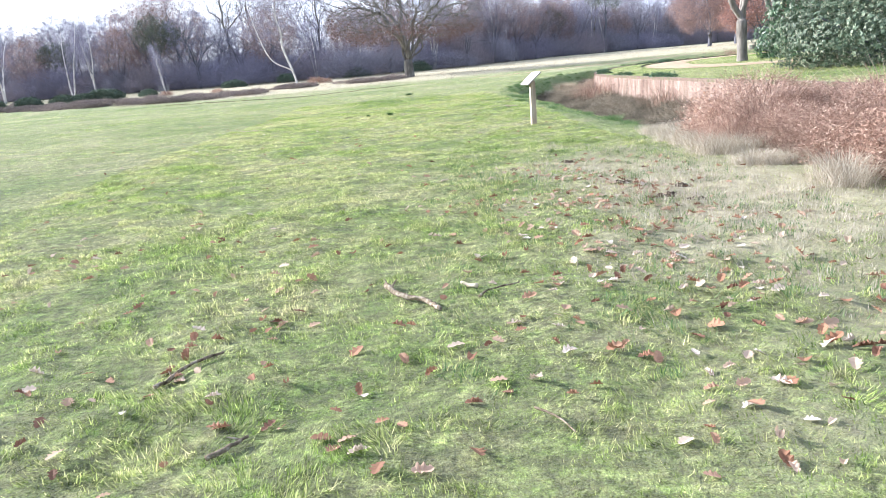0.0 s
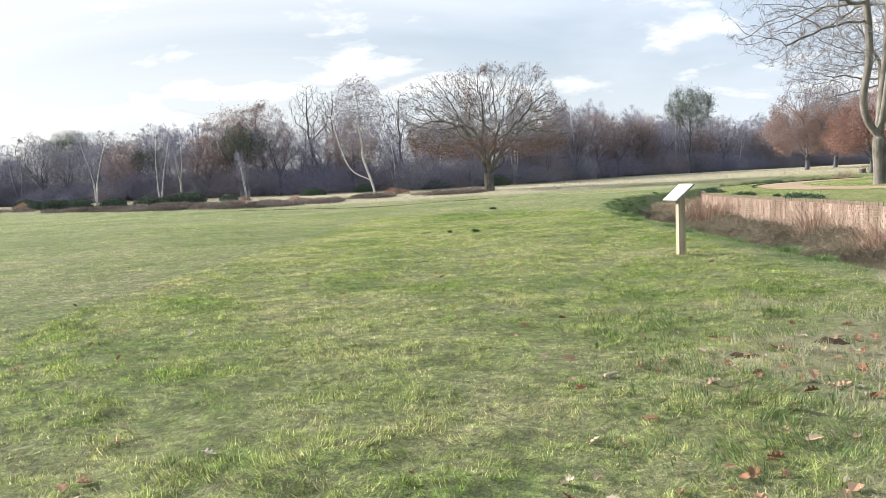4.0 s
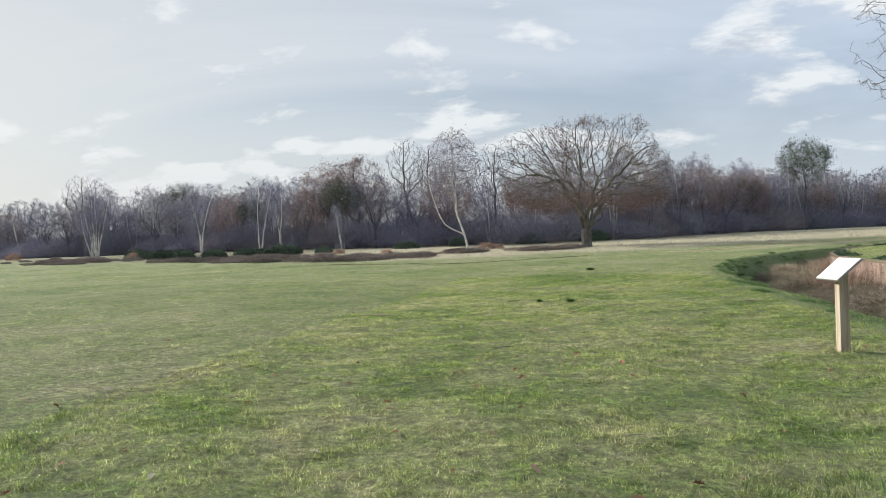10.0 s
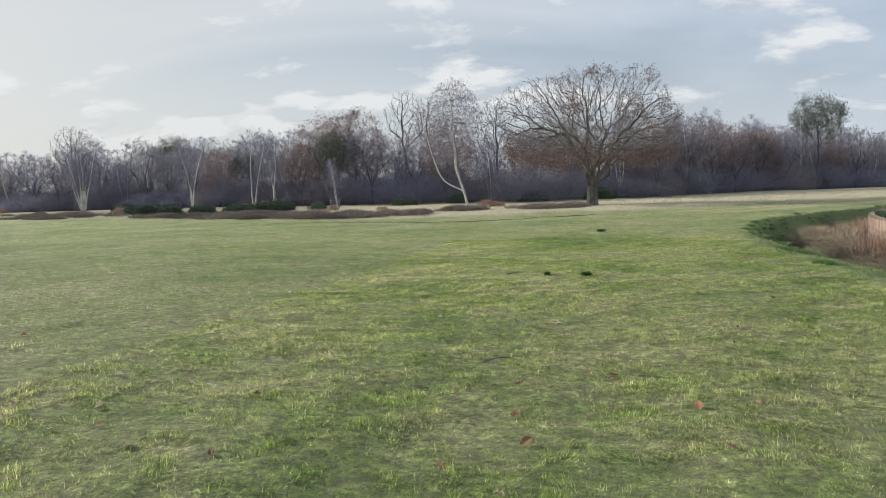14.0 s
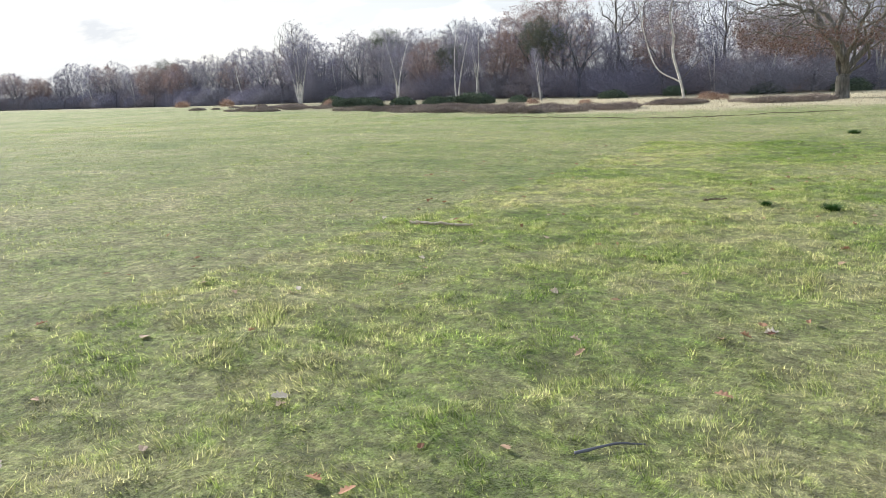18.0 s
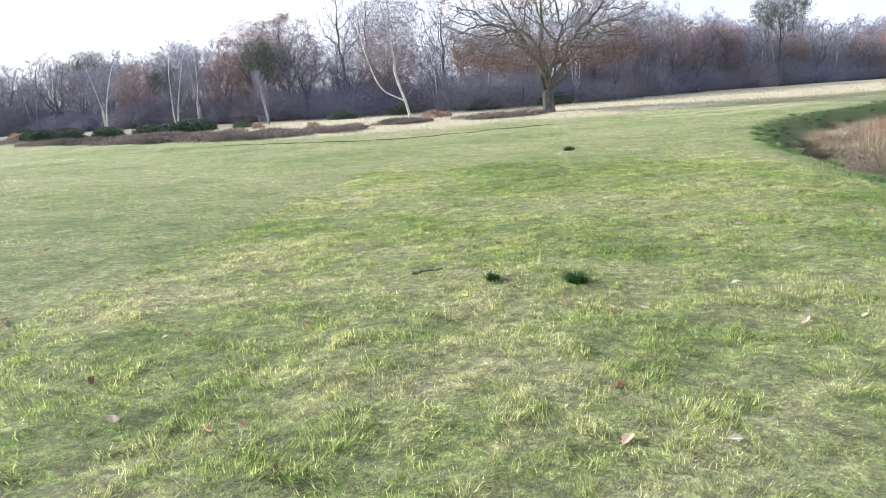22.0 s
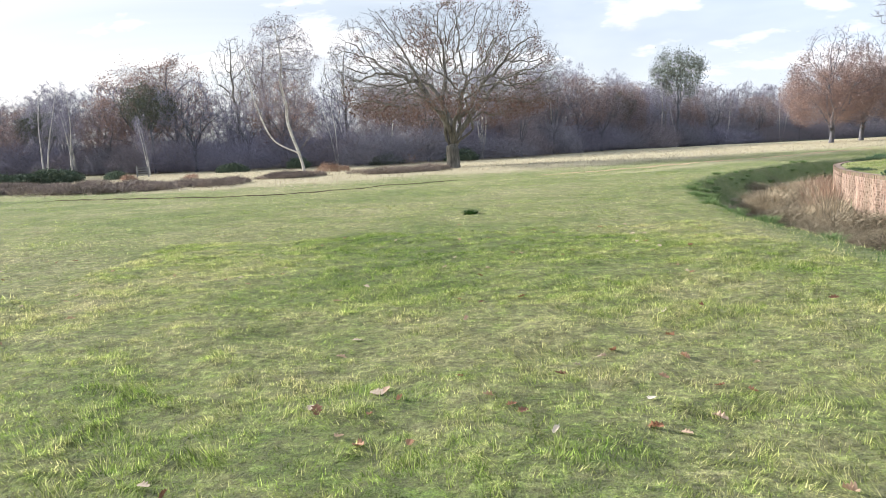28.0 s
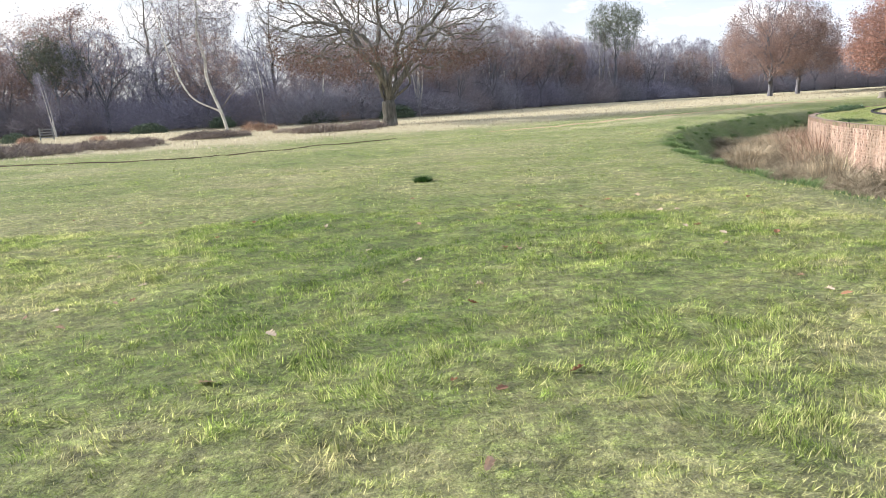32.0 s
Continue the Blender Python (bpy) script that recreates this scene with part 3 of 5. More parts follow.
def limb(rng, start, way, length, r0, r1, n, wander, lift):
    """A crooked limb: points and radii."""
    p, d = np.array(start, float), unit(np.array(way, float))
    pts = [p.copy()]
    for _ in range(n):
        d = unit(d + rng.normal(0, wander, 3) + np.array([0, 0, lift]))
        p = p + d * length / n
        pts.append(p.copy())
    return np.array(pts), np.linspace(r0, r1, n + 1), d


def colonise(rng, stems, goals, step, reach, kill, tip=0.012, power=2.3, rise=0.05, wander=0.12, rounds=90):
    """Grows limbs from a few stems towards goals that fill the crown: shoots turn to the goals near them, and a goal is gone
    once reached. Limbs come out as chains with radii that add up towards the trunk."""
    P, par, kids = [], [], []
    for line in stems:
        base = -1
        if P:
            base = int(np.argmin([np.linalg.norm(p - line[0]) for p in P]))
        for q in line:
            P.append(np.array(q, float))
            par.append(base)
            kids.append(0)
            if base >= 0:
                kids[base] += 1
            base = len(P) - 1
    goals = np.asarray(goals, float)
    best, who = np.full(len(goals), 1e9), np.zeros(len(goals), int)

    def see(first):
        new_ = np.array(P[first:])
        d = np.linalg.norm(goals[:, None, :] - new_[None], axis=2)
        k = d.argmin(1)
        m_ = d[np.arange(len(goals)), k]
        near = m_ < best
        best[near], who[near] = m_[near], first + k[near]

    see(0)
    for _ in range(rounds):
        on = (best < reach) & (best > kill)
        if not on.any():
            break
        pos = np.array(P)
        way = goals[on] - pos[who[on]]
        way /= np.linalg.norm(way, axis=1)[:, None] + 1e-9
        pull = np.zeros((len(P), 3))
        np.add.at(pull, who[on], way)
        first = len(P)
        for i in np.unique(who[on]):
            if kids[i] > 3:
                continue
            d = unit(unit(pull[i]) + rng.normal(0, wander, 3) + np.array([0, 0, rise]))
            P.append(pos[i] + d * step)
            par.append(int(i))
            kids.append(0)
            kids[i] += 1
        if len(P) == first:
            break
        see(first)
        keep = best > kill
        goals, best, who = goals[keep], best[keep], who[keep]
        if not len(goals):
            break
    n = len(P)
    area = np.zeros(n)
    child = [[] for _ in range(n)]
    for i in range(n - 1, -1, -1):
        area[i] = max(area[i], tip ** power)
        if par[i] >= 0:
            area[par[i]] += area[i]
            child[par[i]].append(i)
    R = area ** (1 / power)
    limbs, tips = [], []
    todo = [(i, -1, 0) for i in range(n) if par[i] < 0]
    while todo:
        i, frm, lv = todo.pop()
        chain = [frm, i] if frm >= 0 else [i]
        while child[i]:
            cs = sorted(child[i], key=lambda c_: -R[c_])
            for c_ in cs[1:]:
                todo.append((c_, i, min(lv + 1, 4)))
            i = cs[0]
            chain.append(i)
        if len(chain) < 2:
            continue
        pts, rad = np.array([P[k] for k in chain]), R[chain].copy()
        if frm >= 0:
            rad[0] = rad[1]
        elif len(rad) > 3:
            rad[0] *= 1.35
            rad[1] *= 1.1
        size = 0 if frm < 0 else 1 if rad[0] > 0.14 else 2 if rad[0] > 0.07 else 3 if rad[0] > 0.03 else 4
        limbs.append((pts, rad, size))
        tips.append((pts[-min(len(pts), 6):], rad[-min(len(pts), 6):]))
    return limbs, tips


def main_limbs(rng, base, n, out, low, high, top, crook=0.16):
    """The first lengths of the main limbs, fanned out round the fork of a trunk."""
    lines = []
    for k in range(n):
        az, el = k * 2.39996 + rng.uniform(-0.35, 0.35), radians(low + (high - low) * ((k + 0.5) / n) ** 0.9)
        ln = out + (top - out) * math.sin(el)
        d = unit(np.array([math.cos(az) * math.cos(el), math.sin(az) * math.cos(el), math.sin(el) + 0.3]))
        p = np.array(base, float) - np.array([0, 0, 0.5 * (1 - k / n)])
        pts = [p.copy()]
        for i in range(int(ln / 0.45)):
            d = unit(d + rng.normal(0, crook, 3) + np.array([0, 0, 0.06 * math.sin(i * 0.7 + k)]))
            p = p + d * 0.45
            pts.append(p.copy())
        lines.append(pts)
    return lines


def crown_goals(rng, n, height, low, half, wide=0.45, shell=0.5, gaps=12, gap=0.16, skirt=0.8, off=(0, 0)):
    """Places that fill a domed crown, denser towards its skin, with ragged gaps; wide: the height of its widest part, as a share."""
    out = []
    zc = low + (height - low) * wide
    bites = []
    for _ in range(gaps):
        a, e = rng.uniform(0, 6.28), rng.uniform(-0.2, 1.3)
        q = rng.uniform(0.75, 1.05)
        bites.append((half * q * math.cos(a) * math.cos(e), half * q * math.sin(a) * math.cos(e), zc + (height - zc) * q * math.sin(e), half * gap * rng.uniform(0.6, 1.5)))
    bites = np.array(bites)
    lobes = rng.normal(0, 1, (16, 3))
    lobes /= np.linalg.norm(lobes, axis=1)[:, None]
    while len(out) < n:
        d = rng.normal(0, 1, 3)
        d /= np.linalg.norm(d)
        q = rng.random() ** (1 / 3) if rng.random() > shell else rng.uniform(0.8, 1.0)
        q *= 0.84 + 0.2 * max(0.0, float((lobes @ d).max())) ** 14
        p = np.array([half * q * d[0], half * q * d[1], zc + d[2] * q * ((height - zc) if d[2] > 0 else (zc - low))])
        if d[2] < 0 and math.hypot(p[0], p[1]) < half * (1 - skirt) + 0.4 * half * -d[2]:
            continue
        if len(bites) and (np.linalg.norm(bites[:, :3] - p, axis=1) < bites[:, 3]).any():
            continue
        out.append(p + (off[0], off[1], 0))
    return np.array(out)


def tree_meshes(limbs, tips, rng, trunk_mat, twig_mat, twigs=6, twig_len=0.6, twig_w=0.03, leaf_mat=None, leaves=0, leaf_size=0.12, droop=0.0, leaf_where=None, minr=0.0, leaf_spread=0.35, limb_mat=None, coarse=9, split=1):
    V, F, MI = [], [], []
    for pts, rad, lv in limbs:
        if lv >= coarse:
            continue
        tube(pts, np.maximum(rad, minr), ((12, 7, 5, 4, 3) if coarse > 4 else (7, 4, 3, 3, 3))[min(lv, 4)], V, F)
        MI += [int(lv > split)] * len(F[-1])
    trunk = raw_mesh("trunk", np.vstack(V), np.vstack(F), [trunk_mat, limb_mat or trunk_mat], MI, smooth=True)
    # twigs: slivers that fan out from the last limbs
    at, way = [], []
    for pts, rad in tips:
        for _ in range(twigs):
            f = rng.uniform(0.15, 1.0) * (len(pts) - 1)
            i = int(min(f, len(pts) - 2))
            at.append(pts[i] + (pts[i + 1] - pts[i]) * (f - i))
            way.append(unit(unit(pts[i + 1] - pts[i]) * 0.7 + rng.normal(0, 0.55, 3) + np.array([0, 0, -droop])))
    at, way = np.array(at), np.array(way)
    n = len(at)
    ln = rng.uniform(0.5, 1.3, n)[:, None] * twig_len
    side = np.cross(way, rng.normal(0, 1, (n, 3)))
    side /= np.linalg.norm(side, axis=1)[:, None] + 1e-9
    bend = np.array([[0, 0, -droop]]) * ln * 0.6
    V = np.concatenate([at - side * twig_w / 2, at + side * twig_w / 2, at + way * ln + bend], 0)
    ids = np.arange(n)
    T = np.stack([ids, ids + n, ids + 2 * n], -1)
    MI = np.zeros(n, int)
    mats = [twig_mat]
    if leaves:
        src = np.arange(n) if leaf_where is None else np.nonzero(leaf_where(at))[0]
        if len(src):
            pick = rng.choice(src, leaves)
            c = at[pick] + way[pick] * ln[pick] * rng.uniform(0.1, 1, (leaves, 1)) + rng.normal(0, leaf_spread, (leaves, 3))
            a = rng.normal(0, 1, (leaves, 3))
            b = np.cross(a, rng.normal(0, 1, (leaves, 3)))
            a = a / np.linalg.norm(a, axis=1)[:, None] * leaf_size * rng.uniform(0.6, 1.3, (leaves, 1))
            b = b / np.linalg.norm(b, axis=1)[:, None] * leaf_size * 0.7
            base = len(V)
            V = np.concatenate([V, c - a, c + b, c + a, c - b], 0)
            q = np.arange(leaves)
            T = np.concatenate([T, np.stack([q, q + leaves, q + 2 * leaves], -1) + base, np.stack([q, q + 2 * leaves, q + 3 * leaves], -1) + base], 0)
            MI = np.concatenate([MI, np.ones(2 * leaves, int)])
            mats = [twig_mat, leaf_mat]
    crown = raw_mesh("crown", V, T, mats, MI)
    return trunk, crown


def tree_thing(name, trunk, crown, m, label, category="tree", group=""):
    e = tagged(new(name), label, category, group)
    part("trunk", trunk, e)
    part("crown", crown, e)
    e.matrix_world = m
    return e


# ---- the great oak, the leaning birch and the park trees ----
rng = np.random.default_rng(11)
goals = crown_goals(rng, 7200, 15.0, 2.9, 10.9, 0.4, 0.4, 40, 0.13, 0.86)
stem = [(0, 0, -0.2), (0.02, 0, 0.3), (0.05, 0, 0.8), (0.0, 0.05, 1.3), (0.06, 0.02, 1.8), (0.08, 0, 2.2)]
limbs, tips = colonise(rng, [stem] + main_limbs(rng, stem[-1], 12, 4.6, 8, 80, 6.0, 0.2), goals, 0.38, 2.4, 0.4, 0.0115, 1.98, 0.02, 0.26)
tr, cr = tree_meshes(limbs, tips, rng, M_BARK, M_TWIG, 11, 0.5, 0.013, M_OAKLEAF, 15000, 0.07, leaf_where=lambda p: (p[:, 2] < 5.4) | (np.sin(p[:, 0] * 0.9 + 1.3) * np.sin(p[:, 2] * 0.8) + 0.5 * np.sin(p[:, 1]) > 0.78), leaf_spread=0.22)
tree_thing("oak_tree", tr, cr, pose(0, 86, zat(0, 86), 0, 0, 40), "wide spreading oak tree, nearly bare, withered brown leaves low down")


def birch(seed, stems, mat=M_BIRCH, twig=M_TWIG_PURPLE, twig_w=0.03, twigs=6, coarse=9, leaves=0, sway=0.035):
    """A birch of several stems, each (lean x, lean y, height, girth), with drooping twigs."""
    rng = np.random.default_rng(seed)
    limbs, tips = [], []
    for stem in stems:
        lx, ly, h, g = stem
        g *= 0.85
        p, q, _ = limb(rng, (lx * 0.4, ly * 0.4, -0.15), (lx, ly, 1), h, g, g * 0.12, 14, sway, 0.03)
        q[0] *= 1.3
        limbs.append((p, q, 0))
        n = int(h * 2.1)
        for k in range(n):
            s = 0.25 + 0.73 * (k + rng.random()) / n
            f = s * 14
            i = int(min(f, 13))
            at = p[i] + (p[i + 1] - p[i]) * (f - i)
            az = rng.uniform(0, 6.28)
            ln = h * 0.27 * (1.25 - s) * rng.uniform(0.7, 1.3) + 0.4
            r = g * (1 - 0.85 * s) * 0.28 + 0.01
            a, b, _ = limb(rng, at, (math.cos(az) * 0.75, math.sin(az) * 0.75, 0.85), ln, r, r * 0.3, 6, 0.09, 0.02)
            limbs.append((a, b, 2))
            for j in range(8):
                t = rng.uniform(0.25, 1) * 5
                i2 = int(t)
                w = unit(a[i2 + 1] - a[i2] + rng.normal(0, 0.35, 3) * np.linalg.norm(a[i2 + 1] - a[i2]) * 2)
                c, e2, _ = limb(rng, a[i2] + (a[i2 + 1] - a[i2]) * (t - i2), w, ln * 0.42, 0.014, 0.006, 3, 0.15, -0.05)
                limbs.append((c, e2, 4))
                tips.append((c, e2))
            tips.append((a[-2:], b[-2:]))
    return tree_meshes(limbs, tips, rng, mat, twig, twigs, 0.8, twig_w, droop=0.35, limb_mat=M_BARK_HAZED, coarse=coarse, leaf_mat=M_RUSSET, leaves=leaves, leaf_size=0.07)


rng = np.random.default_rng(5)
stems = [[tuple(p) for p in curve_points(pts, n)] for pts, n in ((((0.0, 0, -0.15), (-0.36, 0, 1.6), (-1.3, 0.1, 4.6), (-1.35, 0.1, 6.4), (-1.75, 0.1, 8.6), (-1.55, 0.2, 10.6), (-2.0, 0.3, 14.2)), 6),
                                                               (((-0.5, 0, 1.9), (-2.9, 0.4, 3.3), (-4.2, 0.6, 6.2), (-4.9, 0.7, 9.0), (-5.4, 1.0, 11.3)), 7),
                                                               (((-0.4, 0, 2.1), (0.6, -0.3, 3.2), (1.9, -0.5, 4.4)), 6))]
main = np.vstack([crown_goals(rng, 3000, 16.0, 4.6, 3.4, 0.5, 0.3, 10, 0.2, 1.0, (-1.5, 0.2)), crown_goals(rng, 200, 6.0, 3.2, 1.1, 0.5, 0.3, 2, 0.2, 1.0, (1.4, -0.4))])
limbs, tips = colonise(rng, [stems[0], stems[2]], main, 0.3, 2.2, 0.3, 0.007, 2.25, 0.02, 0.18)
more = colonise(rng, [stems[1]], crown_goals(rng, 700, 12.4, 4.8, 2.1, 0.5, 0.3, 6, 0.2, 1.0, (-4.7, 0.7)), 0.3, 2.2, 0.3, 0.007, 2.2, 0.02, 0.18)
limbs, tips = limbs + more[0], tips + more[1]
tree_thing("birch_tree", *tree_meshes(limbs, tips, rng, M_BIRCH, M_TWIG_PURPLE, 12, 0.65, 0.012, M_RUSSET, 3200, 0.055, droop=0.5, limb_mat=M_BARK_PALE, split=2), pose(-14, 92, zat(-14, 92)), "slender leaning birch tree with white bark, bare twigs")

rng = np.random.default_rng(21)


def park_tree(seed, stems, goals, fine):
    """A tall park tree whose trunk forks low into strong upright stems, with a dense fine crown."""
    rng = np.random.default_rng(seed)
    limbs, tips = colonise(rng, stems, goals, 0.36, 2.6, 0.38, 0.0078, 2.08, 0.05, 0.2)
    return tree_meshes(limbs, tips, rng, M_BARK_PALE, M_TWIG, 11, 0.5, fine, minr=0.004)


def rise(*pts):
    return [tuple(p) for p in curve_points(pts, 4)]


tree_thing("park_tree", *park_tree(21, [rise((0, 0, -0.2), (-0.05, 0, 0.8), (-0.1, 0, 1.7), (-0.12, 0, 2.3)),
                                        rise((-0.12, 0, 2.3), (-0.75, 0.1, 3.2), (-0.95, 0.1, 4.3), (-0.7, 0, 6.4), (-1.0, 0, 9.5)),
                                        rise((-0.1, 0, 2.3), (0.0, -0.25, 4.0), (0.2, -0.4, 6.5), (0.1, -0.6, 9.5)),
                                        rise((-0.1, 0, 2.2), (0.25, 0.2, 4.0), (0.7, 0.3, 6.5), (1.1, 0.5, 9.8))],
                                   crown_goals(np.random.default_rng(22), 7000, 17.5, 3.6, 7.6, 0.42, 0.2, 14, 0.14, 0.8), 0.01),
           pose(18.95, 41.0, zat(18.95, 41), 0, 0, 20), "tall bare tree with pale grey forked trunk on lawn")
tree_thing("park_tree", *park_tree(23, [rise((0, 0, -0.2), (0.05, 0, 1.2), (0.15, 0, 2.6), (0.2, 0, 3.6)),
                                        rise((0.0, 0, 3.0), (-0.5, 0.1, 4.4), (-0.8, 0.2, 6.6), (-1.0, 0, 9.0)),
                                        rise((0.2, 0, 3.4), (0.35, 0.1, 5.2), (0.3, -0.2, 7.4), (0.8, 0, 10.5))],
                                   crown_goals(np.random.default_rng(24), 7000, 17.0, 3.4, 8.2, 0.45, 0.2, 12, 0.14, 0.85), 0.013),
           pose(32, 63.7, zat(32, 63.7)), "tall bare tree with grey trunk beside evergreen bush")

rng = np.random.default_rng(31)


def wood_tree(height, low, half, goals, trunk, bark_mat, twig_mat, twigs, twig_len, twig_w, leaf_mat=None, leaves=0, leaf_size=0.1, wide=0.45, spread=0.3, step=0.42, kill=0.52, where=None, tip=0.013, gaps=6):
    stem = [(0, 0, z) for z in np.arange(-0.2, trunk + 0.1, 0.5)]
    stem = [(0.06 * math.sin(z * 1.7), 0.06 * math.cos(z * 1.3), z) for _, _, z in stem]
    limbs, tips = colonise(rng, [stem] + main_limbs(rng, stem[-1], 7, half * 0.4, 25, 85, (height - trunk) * 0.5), crown_goals(rng, goals, height, low, half, wide, 0.35, gaps, 0.16, 0.9), step, 3.5, kill, tip, 2.0, 0.08, 0.15)
    return tree_meshes(limbs, tips, rng, bark_mat, twig_mat, twigs, twig_len, twig_w, leaf_mat, leaves, leaf_size, leaf_spread=spread, leaf_where=where)


RUSSET = wood_tree(14.5, 1.7, 6.2, 1700, 2.6, M_BARK_HAZED, M_TWIG_RED, 7, 0.6, 0.02, M_RUSSET, 40000, 0.07, 0.36, 0.35, where=lambda p: p[:, 2] < 9.5 + 2.5 * np.sin(p[:, 0]))
for x, y, s, r in ((47, 113, 1.0, 0), (53, 117, 0.95, 80), (63, 113, 0.85, 150), (80, 120, 1.0, 300), (60, 100, 1.0, 220)):
    e = tree_thing("russet_tree", *RUSSET, pose(x, y, zat(x, y), 0, 0, r), "rounded tree with red-brown autumn leaves and dark trunk", group="russet trees")
    e.scale = (s, s, s)
HUT_TREE = wood_tree(8.6, 1.7, 5.0, 1100, 1.8, M_BARK_HAZED, M_TWIG_RED, 7, 0.5, 0.016, M_RUSSET_WARM, 30000, 0.06, 0.3, 0.3)
tree_thing("russet_tree", *HUT_TREE, pose(38.6, 79.4, zat(38.6, 79.4)), "low spreading tree with orange-red leaves beside the hut")

# ---- the woods beyond the field ----
WOOD = {}
rng = np.random.default_rng(41)
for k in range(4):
    WOOD["bare", k] = wood_tree(13, (3.0, 3.6, 2.6, 3.2)[k], (4.2, 4.8, 3.8, 4.4)[k], 900, 3.4, M_BARK_HAZED, (M_TWIG, M_TWIG_PURPLE, M_TWIG, M_TWIG_RED)[k], 18, 0.8, 0.026)
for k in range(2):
    WOOD["leafy", k] = wood_tree(12, 2.4, 4.4, 800, 2.8, M_BARK_HAZED, M_TWIG_RED, 9, 0.7, 0.024, M_RUSSET, 8500, 0.075)
WOOD["birch", 0] = birch(61, ((0.05, 0.02, 13, 0.2),), twig_w=0.03, twigs=5, coarse=4)
WOOD["birch", 1] = birch(62, ((0.16, 0, 12, 0.17), (-0.2, 0.05, 11.5, 0.16), (0.02, -0.1, 12.5, 0.17), (-0.06, 0.1, 11, 0.13)), twig_w=0.03, twigs=4, coarse=4)
WOOD["birch", 3] = birch(64, ((-0.2, 0.02, 12, 0.15), (-0.1, -0.05, 12.5, 0.15), (0.03, 0, 13, 0.16), (0.1, 0.05, 11.5, 0.13), (0.2, -0.03, 12, 0.15), (0.28, 0.04, 10, 0.12)), twig_w=0.03, twigs=4, coarse=4, sway=0.05)
WOOD["birch", 4] = birch(65, ((-0.2, 0, 12.5, 0.17), (0.07, 0.05, 12, 0.15), (0.22, 0, 9.5, 0.12)), twig_w=0.03, twigs=4, coarse=4, sway=0.05)
WOOD["birch", 2] = birch(63, ((-0.3, 0, 11.5, 0.16), (0.12, 0.05, 12, 0.17)), twig_w=0.03, twigs=5, coarse=4)
WOOD["tall", 0] = wood_tree(20, 9.0, 4.4, 950, 8.8, M_BARK, M_TWIG, 6, 0.6, 0.02, wide=0.5, tip=0.016)
WOOD["green", 0] = wood_tree(13, 6.0, 3.9, 800, 6.0, M_BARK_HAZED, M_TWIG, 6, 0.6, 0.024, M_PINE, 11000, 0.075, spread=0.35, wide=0.5, gaps=16)

# brushwood: a low thicket clump of slivers
def clump(rng, n, rx, ry, h, length, width, mat, upward=0.7, leaf=None, nleaf=0, leaf_size=0.05):
    """A thicket of slivers that spring from the ground and arch; returns one mesh."""
    r = np.sqrt(rng.random(n))
    a = rng.uniform(0, 2 * np.pi, n)
    x, y = rx * r * np.cos(a), ry * r * np.sin(a)
    z = h * rng.random(n) ** 0.8 * np.sqrt(np.clip(1.08 - r * r, 0.05, 1))
    at = np.stack([x, y, z * 0.75], -1)
    way = np.stack([rng.normal(0, 1, n) + 0.6 * np.cos(a) * r, rng.normal(0, 1, n) + 0.6 * np.sin(a) * r, np.abs(rng.normal(upward, 0.5, n))], -1)
    way /= np.linalg.norm(way, axis=1)[:, None]
    ln = rng.uniform(0.5, 1.3, (n, 1)) * length
    side = np.cross(way, rng.normal(0, 1, (n, 3)))
    side /= np.linalg.norm(side, axis=1)[:, None] + 1e-9
    V = np.concatenate([at - side * width / 2, at + side * width / 2, at + way * ln], 0)
    V[:, 2] = np.maximum(V[:, 2], -0.05)
    q = np.arange(n)
    T = np.stack([q, q + n, q + 2 * n], -1)
    MI, mats = np.zeros(n, int), [mat]
    if leaf:
        pick = rng.integers(0, n, nleaf)
        c = at[pick] + way[pick] * ln[pick] * rng.uniform(0.2, 1, (nleaf, 1))
        p = rng.normal(0, 1, (nleaf, 3))
        b = np.cross(p, rng.normal(0, 1, (nleaf, 3)))
        p *= leaf_size / np.linalg.norm(p, axis=1)[:, None]
        b *= 0.45 * leaf_size / np.linalg.norm(b, axis=1)[:, None]
        m0 = len(V)
        V = np.concatenate([V, c - p, c + b, c + p, c - b], 0)
        q = np.arange(nleaf)
        T = np.concatenate([T, np.stack([q, q + nleaf, q + 2 * nleaf], -1) + m0, np.stack([q, q + 2 * nleaf, q + 3 * nleaf], -1) + m0], 0)
        MI, mats = np.concatenate([MI, np.ones(2 * nleaf, int)]), [mat, leaf]
    return raw_mesh("thicket", V, T, mats, MI)


rng = np.random.default_rng(51)
# undergrowth wears the haze-paled twig colours
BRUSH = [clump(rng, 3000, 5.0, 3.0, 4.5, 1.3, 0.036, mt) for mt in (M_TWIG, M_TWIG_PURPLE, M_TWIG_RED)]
seg = np.r_[0, np.cumsum(np.linalg.norm(np.diff(EDGE, axis=0), axis=1))]
LABELS = {"bare": "bare woodland tree with grey-brown twigs at the wood's edge", "leafy": "woodland tree still holding red-brown autumn leaves",
          "birch": "slim birch tree with white stems in the woods", "tall": "tall bare tree rising above the woods", "green": "dark evergreen woodland tree"}
